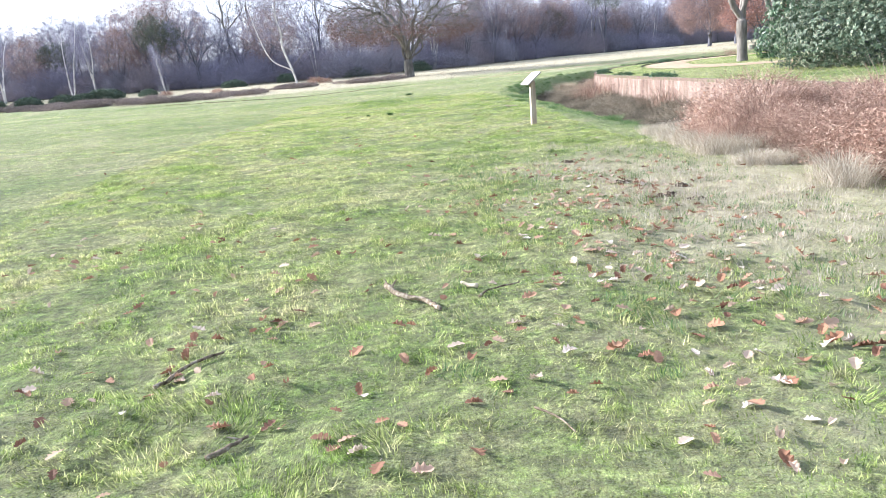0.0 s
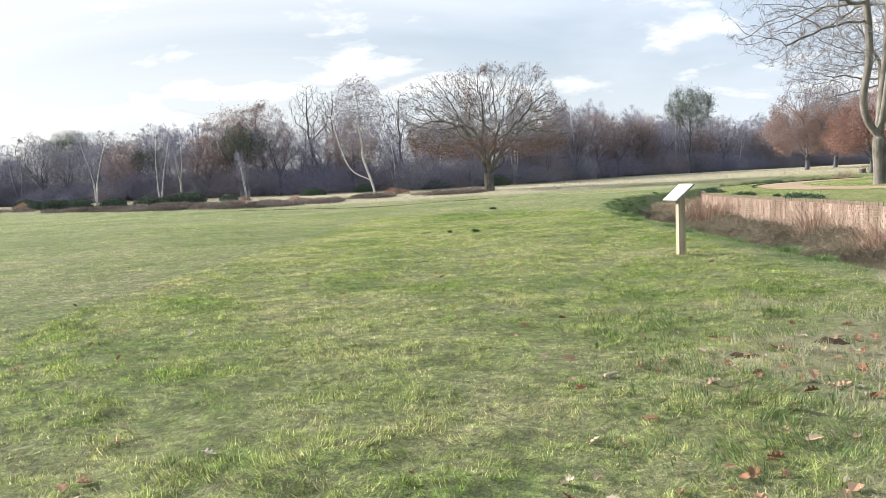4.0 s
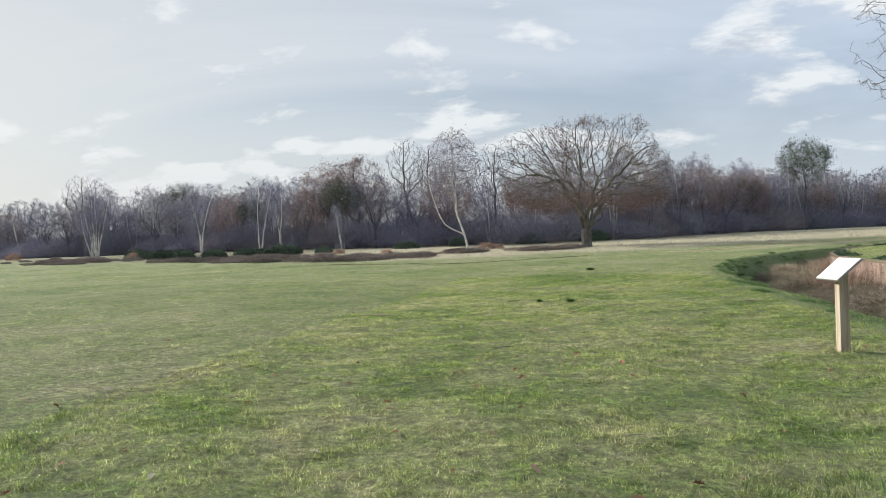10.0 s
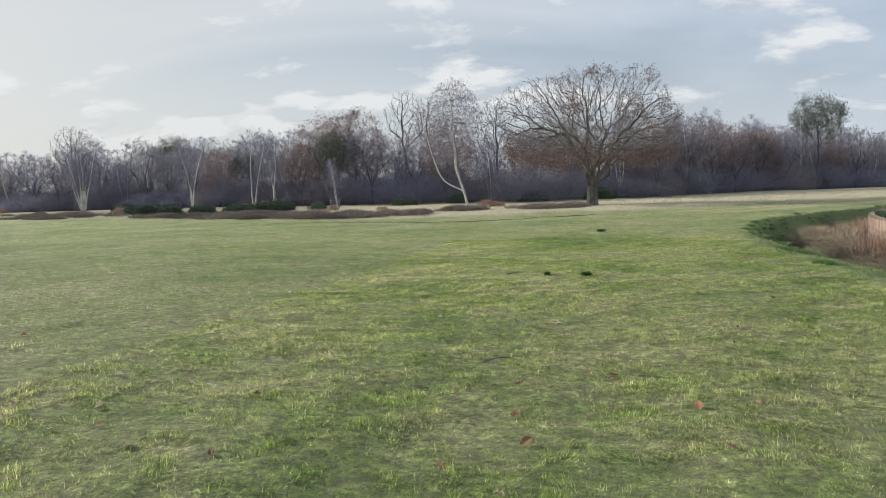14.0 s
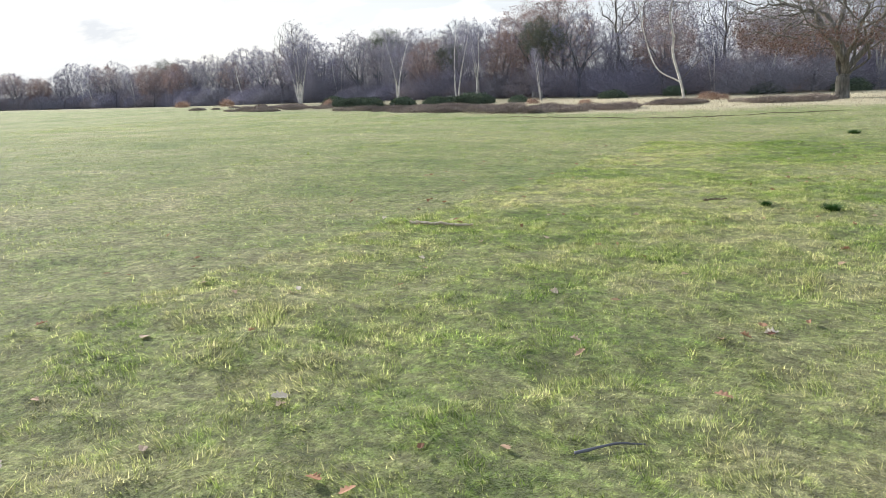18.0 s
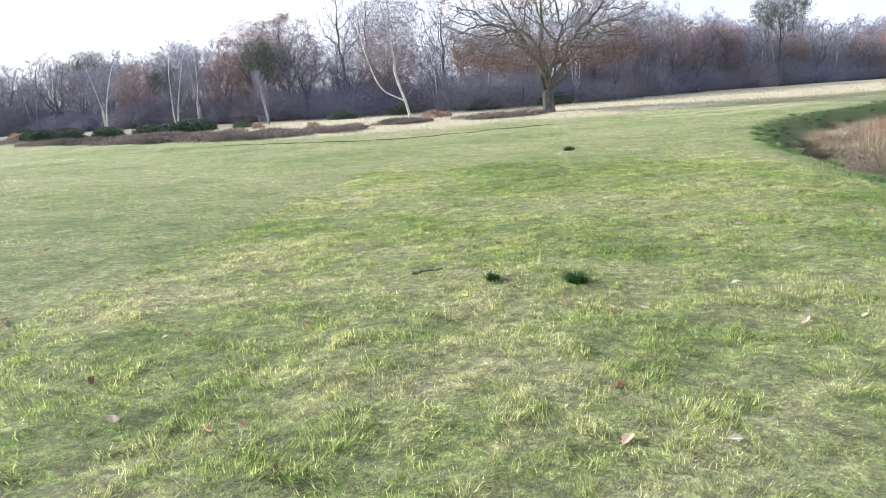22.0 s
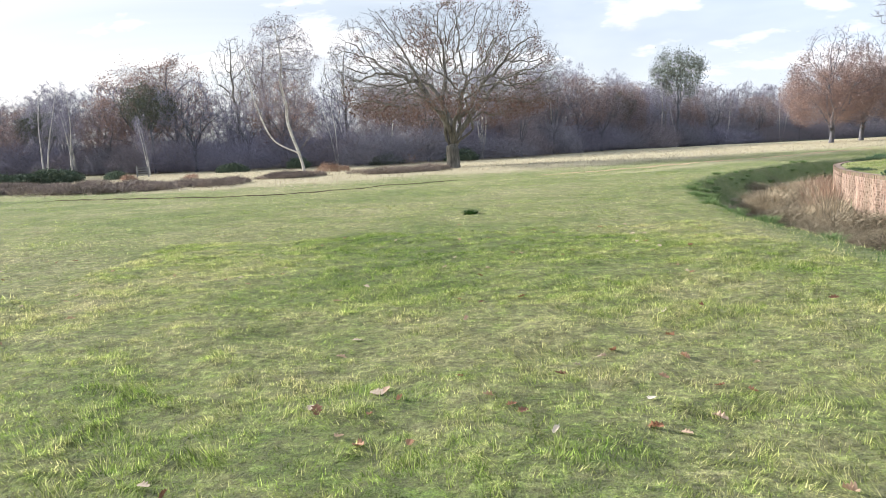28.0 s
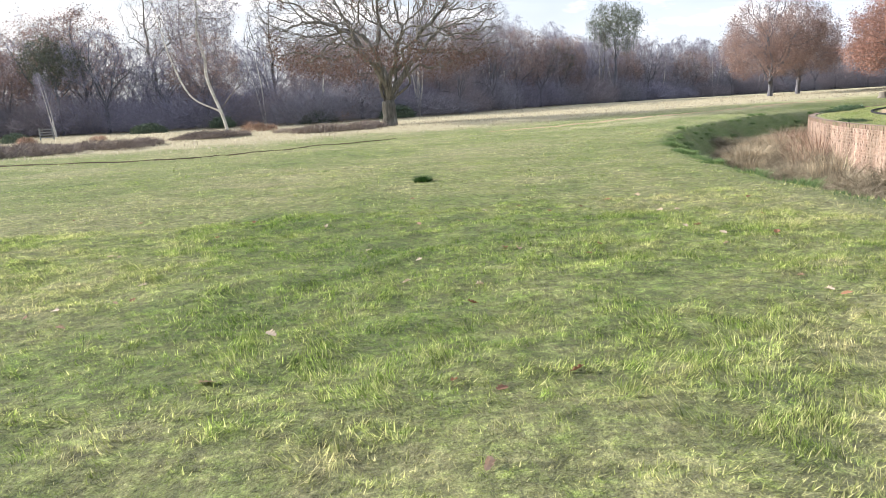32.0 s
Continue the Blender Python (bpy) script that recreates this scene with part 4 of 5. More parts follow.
for row in range(4):
    s = rng.uniform(0, 4)
    while s < seg[-1]:
        x = np.interp(s, seg, EDGE[:, 0])
        y = np.interp(s, seg, EDGE[:, 1])
        u = np.array([x, y]) / math.hypot(x, y)
        x, y = np.array([x, y]) + u * (row * 9 + rng.uniform(-2.5, 2.5))
        kind = rng.choice(["bare", "leafy", "birch", "green"], p=[0.5, 0.15, 0.3, 0.05] if row < 1 else [0.7, 0.18, 0.08, 0.04])
        k = int(rng.integers(0, {"bare": 4, "leafy": 2, "birch": 3, "green": 1}[kind]))
        sc = rng.uniform(0.72, 1.08) * (1 + 0.07 * row)
        e = tree_thing("woodland_tree" if kind != "birch" else "woodland_birch", *WOOD[kind, k], pose(x, y, zat(x, y) - 0.1, 0, 0, rng.uniform(0, 360)), LABELS[kind], group="woodland trees")
        e.scale = (sc * 1.1, sc * 1.1, sc)
        s += rng.uniform(5.0, 8.0) * (1.0 if abs(x) < 120 else 1.7)
s = 0
while s < seg[-1]:
    x, y = np.interp(s, seg, EDGE[:, 0]), np.interp(s, seg, EDGE[:, 1])
    u = np.array([x, y]) / math.hypot(x, y)
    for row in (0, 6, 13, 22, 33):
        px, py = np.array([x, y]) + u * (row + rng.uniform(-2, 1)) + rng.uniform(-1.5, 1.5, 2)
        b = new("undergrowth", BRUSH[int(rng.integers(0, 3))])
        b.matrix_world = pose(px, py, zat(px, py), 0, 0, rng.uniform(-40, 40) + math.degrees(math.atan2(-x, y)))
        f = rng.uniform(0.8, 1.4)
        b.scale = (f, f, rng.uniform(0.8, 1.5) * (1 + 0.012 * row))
        tagged(b, "leafless haze-tinted grey undergrowth thicket in the woods", "thicket", "undergrowth thickets", "stuff")
    s += 6.5 * (1.0 if abs(x) < 120 else 1.6)
for x, y, kind, k, sc in ((-31, 131, "tall", 0, 1.0), (-27, 133, "tall", 0, 0.95), (-16, 138, "tall", 0, 0.95), (-106, 142, "tall", 0, 0.92), (-43, 125, "leafy", 0, 1.35), (-39, 127, "leafy", 1, 1.4),
                          (44, 162, "green", 0, 1.45), (41, 160, "tall", 0, 0.7), (-76, 107, "birch", 3, 0.95), (-62.5, 115, "birch", 4, 0.95), (-54, 119.5, "birch", 2, 1.05), (-50.5, 119.5, "birch", 0, 0.85), (-96, 132, "birch", 1, 1.0), (16, 136, "birch", 2, 1.15), (19, 140, "birch", 0, 1.1), (23, 146, "birch", 0, 1.1),
                          (29, 152, "birch", 2, 1.1), (33, 158, "birch", 0, 1.1), (-37, 112, "birch", 2, 0.6), (8, 130, "leafy", 0, 0.8), (30, 150, "green", 0, 0.8)):
    e = tree_thing("woodland_tree" if kind != "birch" else "woodland_birch", *WOOD[kind, k], pose(x, y, zat(x, y) - 0.1, 0, 0, x * 7 % 360), LABELS[kind], group="woodland trees")
    e.scale = (sc, sc, sc)


# ---- the brick wall of the ditch ----
def along(line, s):
    d = np.r_[0, np.cumsum(np.linalg.norm(np.diff(line, axis=0), axis=1))]
    s = np.asarray(s, float)
    p = np.stack([np.interp(s, d, line[:, 0]), np.interp(s, d, line[:, 1])], -1)
    q = np.stack([np.interp(s + 0.05, d, line[:, 0]), np.interp(s + 0.05, d, line[:, 1])], -1)
    t = q - p
    return p, t / (np.linalg.norm(t, axis=-1)[..., None] + 1e-9)


WALL_LEN = float(np.linalg.norm(np.diff(WALL_LINE, axis=0), axis=1).sum()) - 0.2
ss = np.arange(22.0, WALL_LEN - 12, 0.5)
P, Tn = along(WALL_LINE, ss)
Nn = np.stack([-Tn[:, 1], Tn[:, 0]], -1)            # towards the ditch
TOP, THICK = 0.3, 0.24
prof = ((-0.004, BOTTOM - 0.5), (-0.004, TOP - 0.012), (-THICK, TOP - 0.012), (-THICK, BOTTOM - 0.5))
V = np.concatenate([np.stack([*(P + Nn * o).T, np.full(len(P), z)], -1) for o, z in prof], 0)
n = len(P)
F = []
for a in range(3):
    for i in range(n - 1):
        F.append((a * n + i, a * n + i + 1, (a + 1) * n + i + 1, (a + 1) * n + i))
ditch_wall = tagged(new("brick_wall", raw_mesh("brick_wall", V, F, M_MORTAR)), "old curved red-brown brick retaining wall with pale stains", "wall", kind="structure")

# gravel path on the lawn, a strip with worn edges
GP = curve_points([(34, 29), (22, 32.5), (16.6, 36.5), (15.7, 42), (16.6, 46.5), (18.4, 51.5), (21.5, 56), (26, 59.5), (33, 62), (45, 66)], 8)
ss = np.arange(0, 52, 0.5)
P, Tn = along(GP, ss)
Nn = np.stack([-Tn[:, 1], Tn[:, 0]], -1)
wl_, wr_ = 1.3 + 0.12 * np.sin(ss * 2.1) + 0.08 * np.sin(ss * 5.3), 1.3 + 0.12 * np.sin(ss * 1.7 + 1) + 0.08 * np.sin(ss * 4.4)
rows_ = []
for o in (wl_, wl_ * 0.5, 0 * wl_, -wr_ * 0.5, -wr_):
    Q = P + Nn * np.asarray(o)[:, None]
    rows_.append(np.stack([Q[:, 0], Q[:, 1], land(Q[:, 0], Q[:, 1]) + 0.018], -1))
V = np.concatenate(rows_, 0)
n = len(P)
F = [(a * n + i, a * n + i + 1, (a + 1) * n + i + 1, (a + 1) * n + i) for a in range(4) for i in range(n - 1)]
tagged(new("gravel_path", raw_mesh("gravel_path", V, F, M_GRAVEL, smooth=True)), "pale sandy gravel path curving across the lawn", "path", kind="structure")


# dark timber edging along the outer side of the path
ss = np.arange(29.5, 50, 0.4)
P, Tn = along(GP, ss)
Nn = np.stack([-Tn[:, 1], Tn[:, 0]], -1)
V = []
for o, z in ((1.6, -0.02), (1.6, 0.06), (1.52, 0.06), (1.52, -0.02)):
    Q = P + Nn * o
    V.append(np.stack([Q[:, 0], Q[:, 1], land(Q[:, 0], Q[:, 1]) + z], -1))
n = len(P)
F = [(a * n + i, a * n + i + 1, (a + 1) * n + i + 1, (a + 1) * n + i) for a in range(3) for i in range(n - 1)]
tagged(new("path_edging", raw_mesh("path_edging", np.vstack(V), F, M_DARKWOOD)), "dark low timber edging along the gravel path", "edging", kind="structure")


# ---- the lectern sign ----
def sign():
    e = tagged(new("information_sign"), "weathered oak post with a tilted white information panel", "sign")
    part("post", box(0.122, 0.122, 1.14, (0, 0, -0.1), 0.008), e, "weathered oak post", M_POST)
    tilt = Matrix.Translation((0, -0.02, 1.08)) @ Matrix.Rotation(radians(40), 4, "X")
    tray = box(0.54, 0.42, 0.025, (0, 0, 0), 0.004)
    bmesh.ops.transform(tray, matrix=tilt, verts=tray.verts)
    tray = part("panel_tray", tray, e, "grey metal tray", M_TRAY)
    face = box(0.52, 0.4, 0.006, (0, 0, 0.025), 0.001)
    bmesh.ops.transform(face, matrix=tilt, verts=face.verts)
    face = part("panel", face, e, "faded white printed panel", M_PANEL)
    for sx in (-0.045, 0.045):
        br = box(0.02, 0.2, 0.05, (sx, 0, -0.05), 0.003)
        bmesh.ops.transform(br, matrix=tilt, verts=br.verts)
        part("bracket", br, e, "", M_TRAY)
    return e


e = sign()
e.matrix_world = pose(2.86, 17.08, zat(2.86, 17.08), 0, 0, -80)


# ---- evergreen bushes ----
def bush(seed, rx, ry, h, leaves, size, mat, lumps=9):
    """An evergreen bush: lumpy shells of pointed leaves round short boughs."""
    rng = np.random.default_rng(seed)
    cs = [(0, 0, h * 0.42, rx * 0.75, h * 0.52)]
    for k in range(lumps):
        a = k * 2.4 + rng.uniform(-0.4, 0.4)
        q = rng.uniform(0.35, 0.75)
        cs.append((rx * q * math.cos(a), ry * q * math.sin(a), h * rng.uniform(0.12, 0.68), rx * rng.uniform(0.3, 0.5), h * rng.uniform(0.22, 0.36)))
    for k in range(lumps):                             # boughs that sweep down to the ground
        a = k * 2 * math.pi / lumps + rng.uniform(-0.2, 0.2)
        cs.append((rx * 0.68 * math.cos(a), ry * 0.68 * math.sin(a), h * 0.14, rx * 0.36, h * 0.2))
    cs = np.array(cs)
    w = cs[:, 3] ** 2
    each = 8                                           # leaves stand in whorls at the shoot ends
    n = leaves // each
    leaves = n * each
    pick = rng.choice(len(cs), n, p=w / w.sum())
    d = rng.normal(0, 1, (n, 3))
    d /= np.linalg.norm(d, axis=1)[:, None]
    rad = 1.0 + rng.normal(0, 0.06, (n, 1)) - 0.3 * (rng.random((n, 1)) < 0.25)
    o = cs[pick, :3] + d * rad * np.stack([cs[pick, 3], cs[pick, 3] * ry / rx, cs[pick, 4]], -1)
    o[:, 2] = np.maximum(o[:, 2], 0.05 + 0.15 * rng.random(n))
    d, o = np.repeat(d, each, 0), np.repeat(o, each, 0)
    a = rng.normal(0, 1, (leaves, 3))
    a -= d * (a * d).sum(-1, keepdims=True) * 0.8
    a[:, 2] -= 0.35
    a /= np.linalg.norm(a, axis=1)[:, None]
    c = o + a * size * 0.6 + d * size * 0.15
    b = np.cross(a, d + rng.normal(0, 0.25, (leaves, 3)))
    b /= np.linalg.norm(b, axis=1)[:, None] + 1e-9
    L = size * rng.uniform(0.7, 1.3, (leaves, 1))
    V = np.concatenate([c - a * L * 0.5, c + b * L * 0.2, c + a * L * 0.5, c - b * L * 0.2], 0)
    q = np.arange(leaves)
    T = np.concatenate([np.stack([q, q + leaves, q + 2 * leaves], -1), np.stack([q, q + 2 * leaves, q + 3 * leaves], -1)], 0)
    foliage = raw_mesh("foliage", V, T, mat)
    TV, TF = [], []
    for k in range(14):
        t = rng.integers(0, len(cs))
        pts, r, _ = limb(rng, rng.uniform(-0.5, 0.5, 3) * (1, 1, 0), cs[t, :3], float(np.linalg.norm(cs[t, :3])) * 1.1, 0.07, 0.02, 5, 0.12, 0.0)
        tube(pts, r, 5, TV, TF)
    return foliage, raw_mesh("boughs", np.vstack(TV), np.vstack(TF), M_BARK_HAZED, smooth=True)


for x, y, rx, ry, h, nl, size, mat, sd, lab in ((17.9, 26.0, 4.3, 3.8, 6.4, 100000, 0.11, M_RHODO, 3, "tall olive-green rhododendron bush on the lawn"),
                                                 (22.5, 40.5, 2.7, 2.6, 4.7, 34000, 0.13, M_RHODO_DARK, 4, "rounded dark green rhododendron bush near pale tree"),
                                                 (36.5, 64.5, 5.2, 3.6, 4.7, 26000, 0.17, M_RHODO_DARK, 6, "wide dark green laurel bush on the lawn")):
    fo, bo = bush(sd, rx, ry, h, nl, size, mat)
    e = tagged(new("evergreen_bush"), lab, "bush")
    part("foliage", fo, e)
    part("boughs", bo, e)
    e.matrix_world = pose(x, y, zat(x, y))


# ---- grass: blades as stuff, dense beside the walk and coarser far off ----
def clumps(x, y):
    """Soft patches, 0 to 1, in which the grass stands higher."""
    v = 0.36 * vnoise(x, y * 1.2, 0.3, 1) + 0.42 * vnoise(x, y, 0.1, 2) + 0.22 * vnoise(x, y, 1.3, 3)
    return np.clip((v - 0.22) / 0.56, 0, 1)


def blades(name, rng, n, xs, ys, height, width, mat, label, keep=None, lean=0.4, tall=1.0, thin=0.15, grain=1.0):
    x, y = rng.uniform(*xs, n), rng.uniform(*ys, n)
    d = wall_side(x, y)
    ok = (d > 3.4) | (y < 11)
    if keep is not None:
        ok &= keep(x, y, d)
    cl = clumps(x / grain, y / grain)
    ok &= rng.random(n) < thin + (1 - thin) * cl
    x, y, d, cl = x[ok], y[ok], d[ok], cl[ok]
    n = len(x)
    z = land(x, y, d)
    h = height * (0.35 + tall * cl ** 1.4) * rng.uniform(0.5, 1.35, n)
    # blades of one clump lie much the same way
    a = 4 * np.pi * vnoise(x / grain, y / grain, 0.32, 51) + rng.normal(0, 0.75, n)
    tilt = np.abs(rng.normal(0.75 + 0.55 * vnoise(x / grain, y / grain, 0.21, 52), lean, n))
    way = np.stack([np.cos(a) * np.sin(tilt), np.sin(a) * np.sin(tilt), np.maximum(np.cos(tilt), 0.12)], -1)
    b = a + np.pi / 2 + rng.normal(0, 0.5, n)
    side = np.stack([np.cos(b), np.sin(b), 0 * b], -1) * (width * rng.uniform(0.6, 1.3, n))[:, None] / 2
    at = np.stack([x, y, z - 0.004], -1)
    V = np.stack([at - side, at + side, at + way * h[:, None]], 1).reshape(-1, 3)
    return tagged(new(name, raw_mesh(name, V, np.arange(3 * n).reshape(-1, 3), mat)), label, "grass", kind="stuff")


rng = np.random.default_rng(71)
LAB = "short rough field grass, green with straw patches"
for y0 in range(2, 36, 7):
    blades("grass", rng, 390000, (-5.6, 3.9), (y0, y0 + 7), 0.05, 0.0062, M_BLADE, LAB, lambda x, y, d: rng.random(len(x)) > 0.8 * pale_patch(x, y) * (y < 14))
blades("grass", rng, 300000, (-14, 6), (1, 45), 0.055, 0.011, M_BLADE, LAB, lambda x, y, d: (x < -5.4) | (x > 3.8) | (y > 37), grain=1.7)
blades("grass", rng, 260000, (-55, 12), (8, 72), 0.065, 0.024, M_BLADE, LAB, lambda x, y, d: ((x < -13) | (y > 44)) & (side_of(BACK_LINE, x, y) < 1), grain=3.2)
blades("rank_grass", rng, 140000, (3.2, 13), (11, 60), 0.1, 0.009, M_LUSH, "rank dark green grass on the ditch bank", lambda x, y, d: (d < bank_edge(y) + 0.3) & (d > 3.2), 0.7)
blades("rank_grass", rng, 60000, (0.0, 3.8), (3, 12), 0.085, 0.008, M_LUSH, "longer green grass among fallen leaves", lambda x, y, d: clumps(x * 0.7, y * 0.7) > 0.5)
blades("dry_grass", rng, 240000, (0.4, 6.2), (3.5, 13.5), 0.085, 0.005, M_STRAW, "matted dry straw-coloured grass beside bracken", lambda x, y, d: pale_patch(x, y) > rng.random(len(x)), 1.4)
blades("dry_grass", rng, 150000, (-90, 75), (60, 125), 0.2, 0.045, M_STRAW, "tall pale dry grass on the heath strip", lambda x, y, d: (side_of(BACK_LINE, x, y) > 3 + 3 * vnoise(x, y, 5.0, 9)) & (x > -34 - 8 * vnoise(x, y, 4.0, 10)), 0.7, thin=0.5)


def lawn_blades():
    n = 170000
    x, y = rng.uniform(10.4, 34, n), rng.uniform(14, 66, n)
    d = side_of(WALL_LINE, x, y)
    g = np.abs(side_of(GP, x, y))
    ok = (d < -0.45) & (g > 1.3)
    x, y, d = x[ok], y[ok], d[ok]
    z = land(x, y, d)
    a = rng.uniform(0, 6.28, len(x))
    side = np.stack([np.cos(a), np.sin(a), 0 * a], -1) * 0.009
    at = np.stack([x, y, z - 0.004], -1)
    tip = at + np.stack([rng.normal(0, 0.03, len(x)), rng.normal(0, 0.03, len(x)), 0.035 * rng.uniform(0.5, 1.4, len(x))], -1)
    V = np.stack([at - side, at + side, tip], 1).reshape(-1, 3)
    tagged(new("lawn_grass", raw_mesh("lawn_grass", V, np.arange(len(V)).reshape(-1, 3), M_BLADE)), "short green lawn grass above the brick wall", "grass", kind="stuff")


lawn_blades()

# the cut edge of turf and the worn track at the field's far side
for name, s0, s1, w0, mt, lab in (("turf_edge", 144.8, 166.8, 0.11, M_SOIL, "dark cut edge of turf along the heath"), ("worn_track", 171.3, 210.8, 0.42, M_GRAVEL, "narrow pale trodden track across the grass")):
    q = np.arange(s0, s1, 0.4)
    P, Tn = along(BACK_LINE, q)
    Nn = np.stack([-Tn[:, 1], Tn[:, 0]], -1)
    hw = w0 * (0.35 + vnoise(q, 0 * q, 1.3, 5)) * np.clip(np.minimum(q - s0, s1 - q) * 0.4, 0.05, 1)
    V = []
    for o in (-1.0, 0.0, 1.0):
        Q = P + Nn * (o * hw)[:, None]
        V.append(np.stack([Q[:, 0], Q[:, 1], land(Q[:, 0], Q[:, 1]) + (0.03 if o == 0 else -0.004)], -1))
    n = len(q)
    F = [(a * n + i, a * n + i + 1, (a + 1) * n + i + 1, (a + 1) * n + i) for a in range(2) for i in range(n - 1)]
    tagged(new(name, raw_mesh(name, np.vstack(V), F, mt, smooth=True)), lab, "track", kind="structure")


# ---- tufts, sticks and leaves on the field ----
def tuft(x, y, r, h, n, seed, label, mat=M_DARKTUFT):
    rng = np.random.default_rng(seed)
    a = rng.uniform(0, 6.28, n)
    q = r * np.sqrt(rng.random(n))
    at = np.stack([q * np.cos(a) * 0.7, q * np.sin(a) * 0.7, 0 * a - 0.01], -1)
    out = np.stack([np.cos(a) * q / r * 0.7 + rng.normal(0, 0.25, n), np.sin(a) * q / r * 0.7 + rng.normal(0, 0.25, n), np.ones(n)], -1)
    out /= np.linalg.norm(out, axis=1)[:, None]
    L = h * rng.uniform(0.5, 1.25, (n, 1))
    b = a + 1.57
    s = np.stack([np.cos(b), np.sin(b), 0 * b], -1) * 0.0045
    mid = at + out * L * 0.6
    end = at + out * L + np.stack([np.cos(a), np.sin(a), -0.6 * np.ones(n)], -1) * L * 0.25
    V = np.concatenate([at - s, at + s, mid + s * 0.8, mid - s * 0.8, end], 0)
    i = np.arange(n)
    F = np.concatenate([np.stack([i, i + n, i + 2 * n], -1), np.stack([i, i + 2 * n, i + 3 * n], -1), np.stack([i + 3 * n, i + 2 * n, i + 4 * n], -1)], 0)
    ob = tagged(new("grass_tuft", raw_mesh("grass_tuft", V, F, mat)), label, "grass tuft", "grass tufts")
    ob.matrix_world = pose(x, y, zat(x, y))
    return ob


tuft(-0.77, 24.48, 0.1, 0.13, 380, 1, "dense dark green tuft of coarse grass")
tuft(-1.52, 24.63, 0.07, 0.085, 220, 2, "small dark green tuft of coarse grass")
tuft(-0.13, 40.66, 0.24, 0.15, 420, 3, "broad dark green tuft of coarse grass")
for k, (x, y) in enumerate(((5.6, 41.3), (4.3, 30.4), (4.0, 26.4), (6.6, 45.0))):
    tuft(x, y, 0.35, 0.13, 420, 20 + k, "rank grass tussock on the ditch edge", M_LUSH)


def stick(name, pts, r, label, knots=0, seed=0, mat=M_STICK):
    """A fallen branch that lies on the grass along a few places, tapering, with broken ends and stubs."""
    rng = np.random.default_rng(seed)
    p = curve_points(pts, 6)
    z = np.array([zat(a, b) for a, b in p]) + r * 0.9 + 0.012
    line = np.column_stack([p, z + rng.normal(0, r * 0.2, len(p))])
    rad = np.linspace(r, r * 0.6, len(p)) * rng.uniform(0.85, 1.15, len(p))
    line = np.vstack([line[0], line, line[-1]])
    rad = np.r_[r * 0.12, rad, r * 0.1]
    line[0, :2] -= (line[2, :2] - line[1, :2]) * 0.05
    line[-1, :2] += (line[-2, :2] - line[-3, :2]) * 0.05
    o = line.mean(0)
    V, F = [], []
    tube(line - o, rad, 8, V, F)
    e = tagged(new(name), label, "stick", "fallen sticks")
    part("branch", raw_mesh("branch", np.vstack(V), np.vstack(F), mat, smooth=True), e)
    for k in range(knots):
        i = int(rng.integers(2, len(line) - 3))
        V, F = [], []
        w = np.array([rng.normal(0, 1), rng.normal(0, 1), 0.4])
        q, rr, _ = limb(rng, line[i] - o, w, r * rng.uniform(3, 7), r * 0.45, r * 0.2, 3, 0.15, 0)
        tube(q, rr, 5, V, F)
        part("stub", raw_mesh("stub", np.vstack(V), np.vstack(F), mat, smooth=True), e)
    e.location = o
    return e


stick("fallen_branch", ((-5.24, 21.9), (-5.0, 22.0), (-4.75, 22.03), (-4.5, 22.12)), 0.022, "short lichen-pale stick lying on the grass", 2, 3, M_PALEWOOD)
stick("fallen_branch", ((-0.3, 4.86), (-0.2, 4.6), (-0.02, 4.42), (0.06, 4.2)), 0.022, "pale crooked broken branch on the grass", 3, 4)
stick("fallen_branch", ((0.32, 4.35), (0.42, 4.5), (0.62, 4.62)), 0.009, "thin dark twig on the grass", 1, 5)
stick("fallen_branch", ((-1.5, 3.55), (-1.38, 3.75), (-1.2, 3.85)), 0.013, "short mossy dark stick on the grass", 2, 6)
stick("fallen_branch", ((-1.0, 2.72), (-0.92, 2.78), (-0.85, 2.86)), 0.013, "stubby dark stick on the grass", 1, 7)
stick("fallen_branch", ((0.42, 2.85), (0.5, 2.75), (0.55, 2.6)), 0.006, "thin pale twig on the grass", 0, 8)
stick("fallen_branch", ((-2.35, 25.1), (-2.2, 25.15), (-2.05, 25.16)), 0.014, "short brown stick on the grass", 1, 9)
stick("fallen_branch", ((-1.75, 17.4), (-1.62, 17.55), (-1.5, 17.62)), 0.007, "thin dark twig on the grass", 0, 10, M_BARK_HAZED)
stick("fallen_branch", ((-0.35, 17.0), (-0.2, 16.98), (-0.05, 16.93)), 0.008, "thin dark twig on the grass", 0, 11, M_BARK_HAZED)
stick("fallen_branch", ((3.05, 23.9), (3.3, 23.86), (3.5, 23.9)), 0.013, "pale dry stick by the ditch", 0, 12, M_PALEWOOD)
stick("fallen_branch", ((0.33, 4.62), (0.22, 4.7)), 0.016, "pale flake of bark on the grass", 0, 14, M_PALEWOOD)
stick("fallen_branch", ((0.3, 9.5), (0.4, 9.56)), 0.013, "pale flake of bark on the grass", 0, 15, M_PALEWOOD)


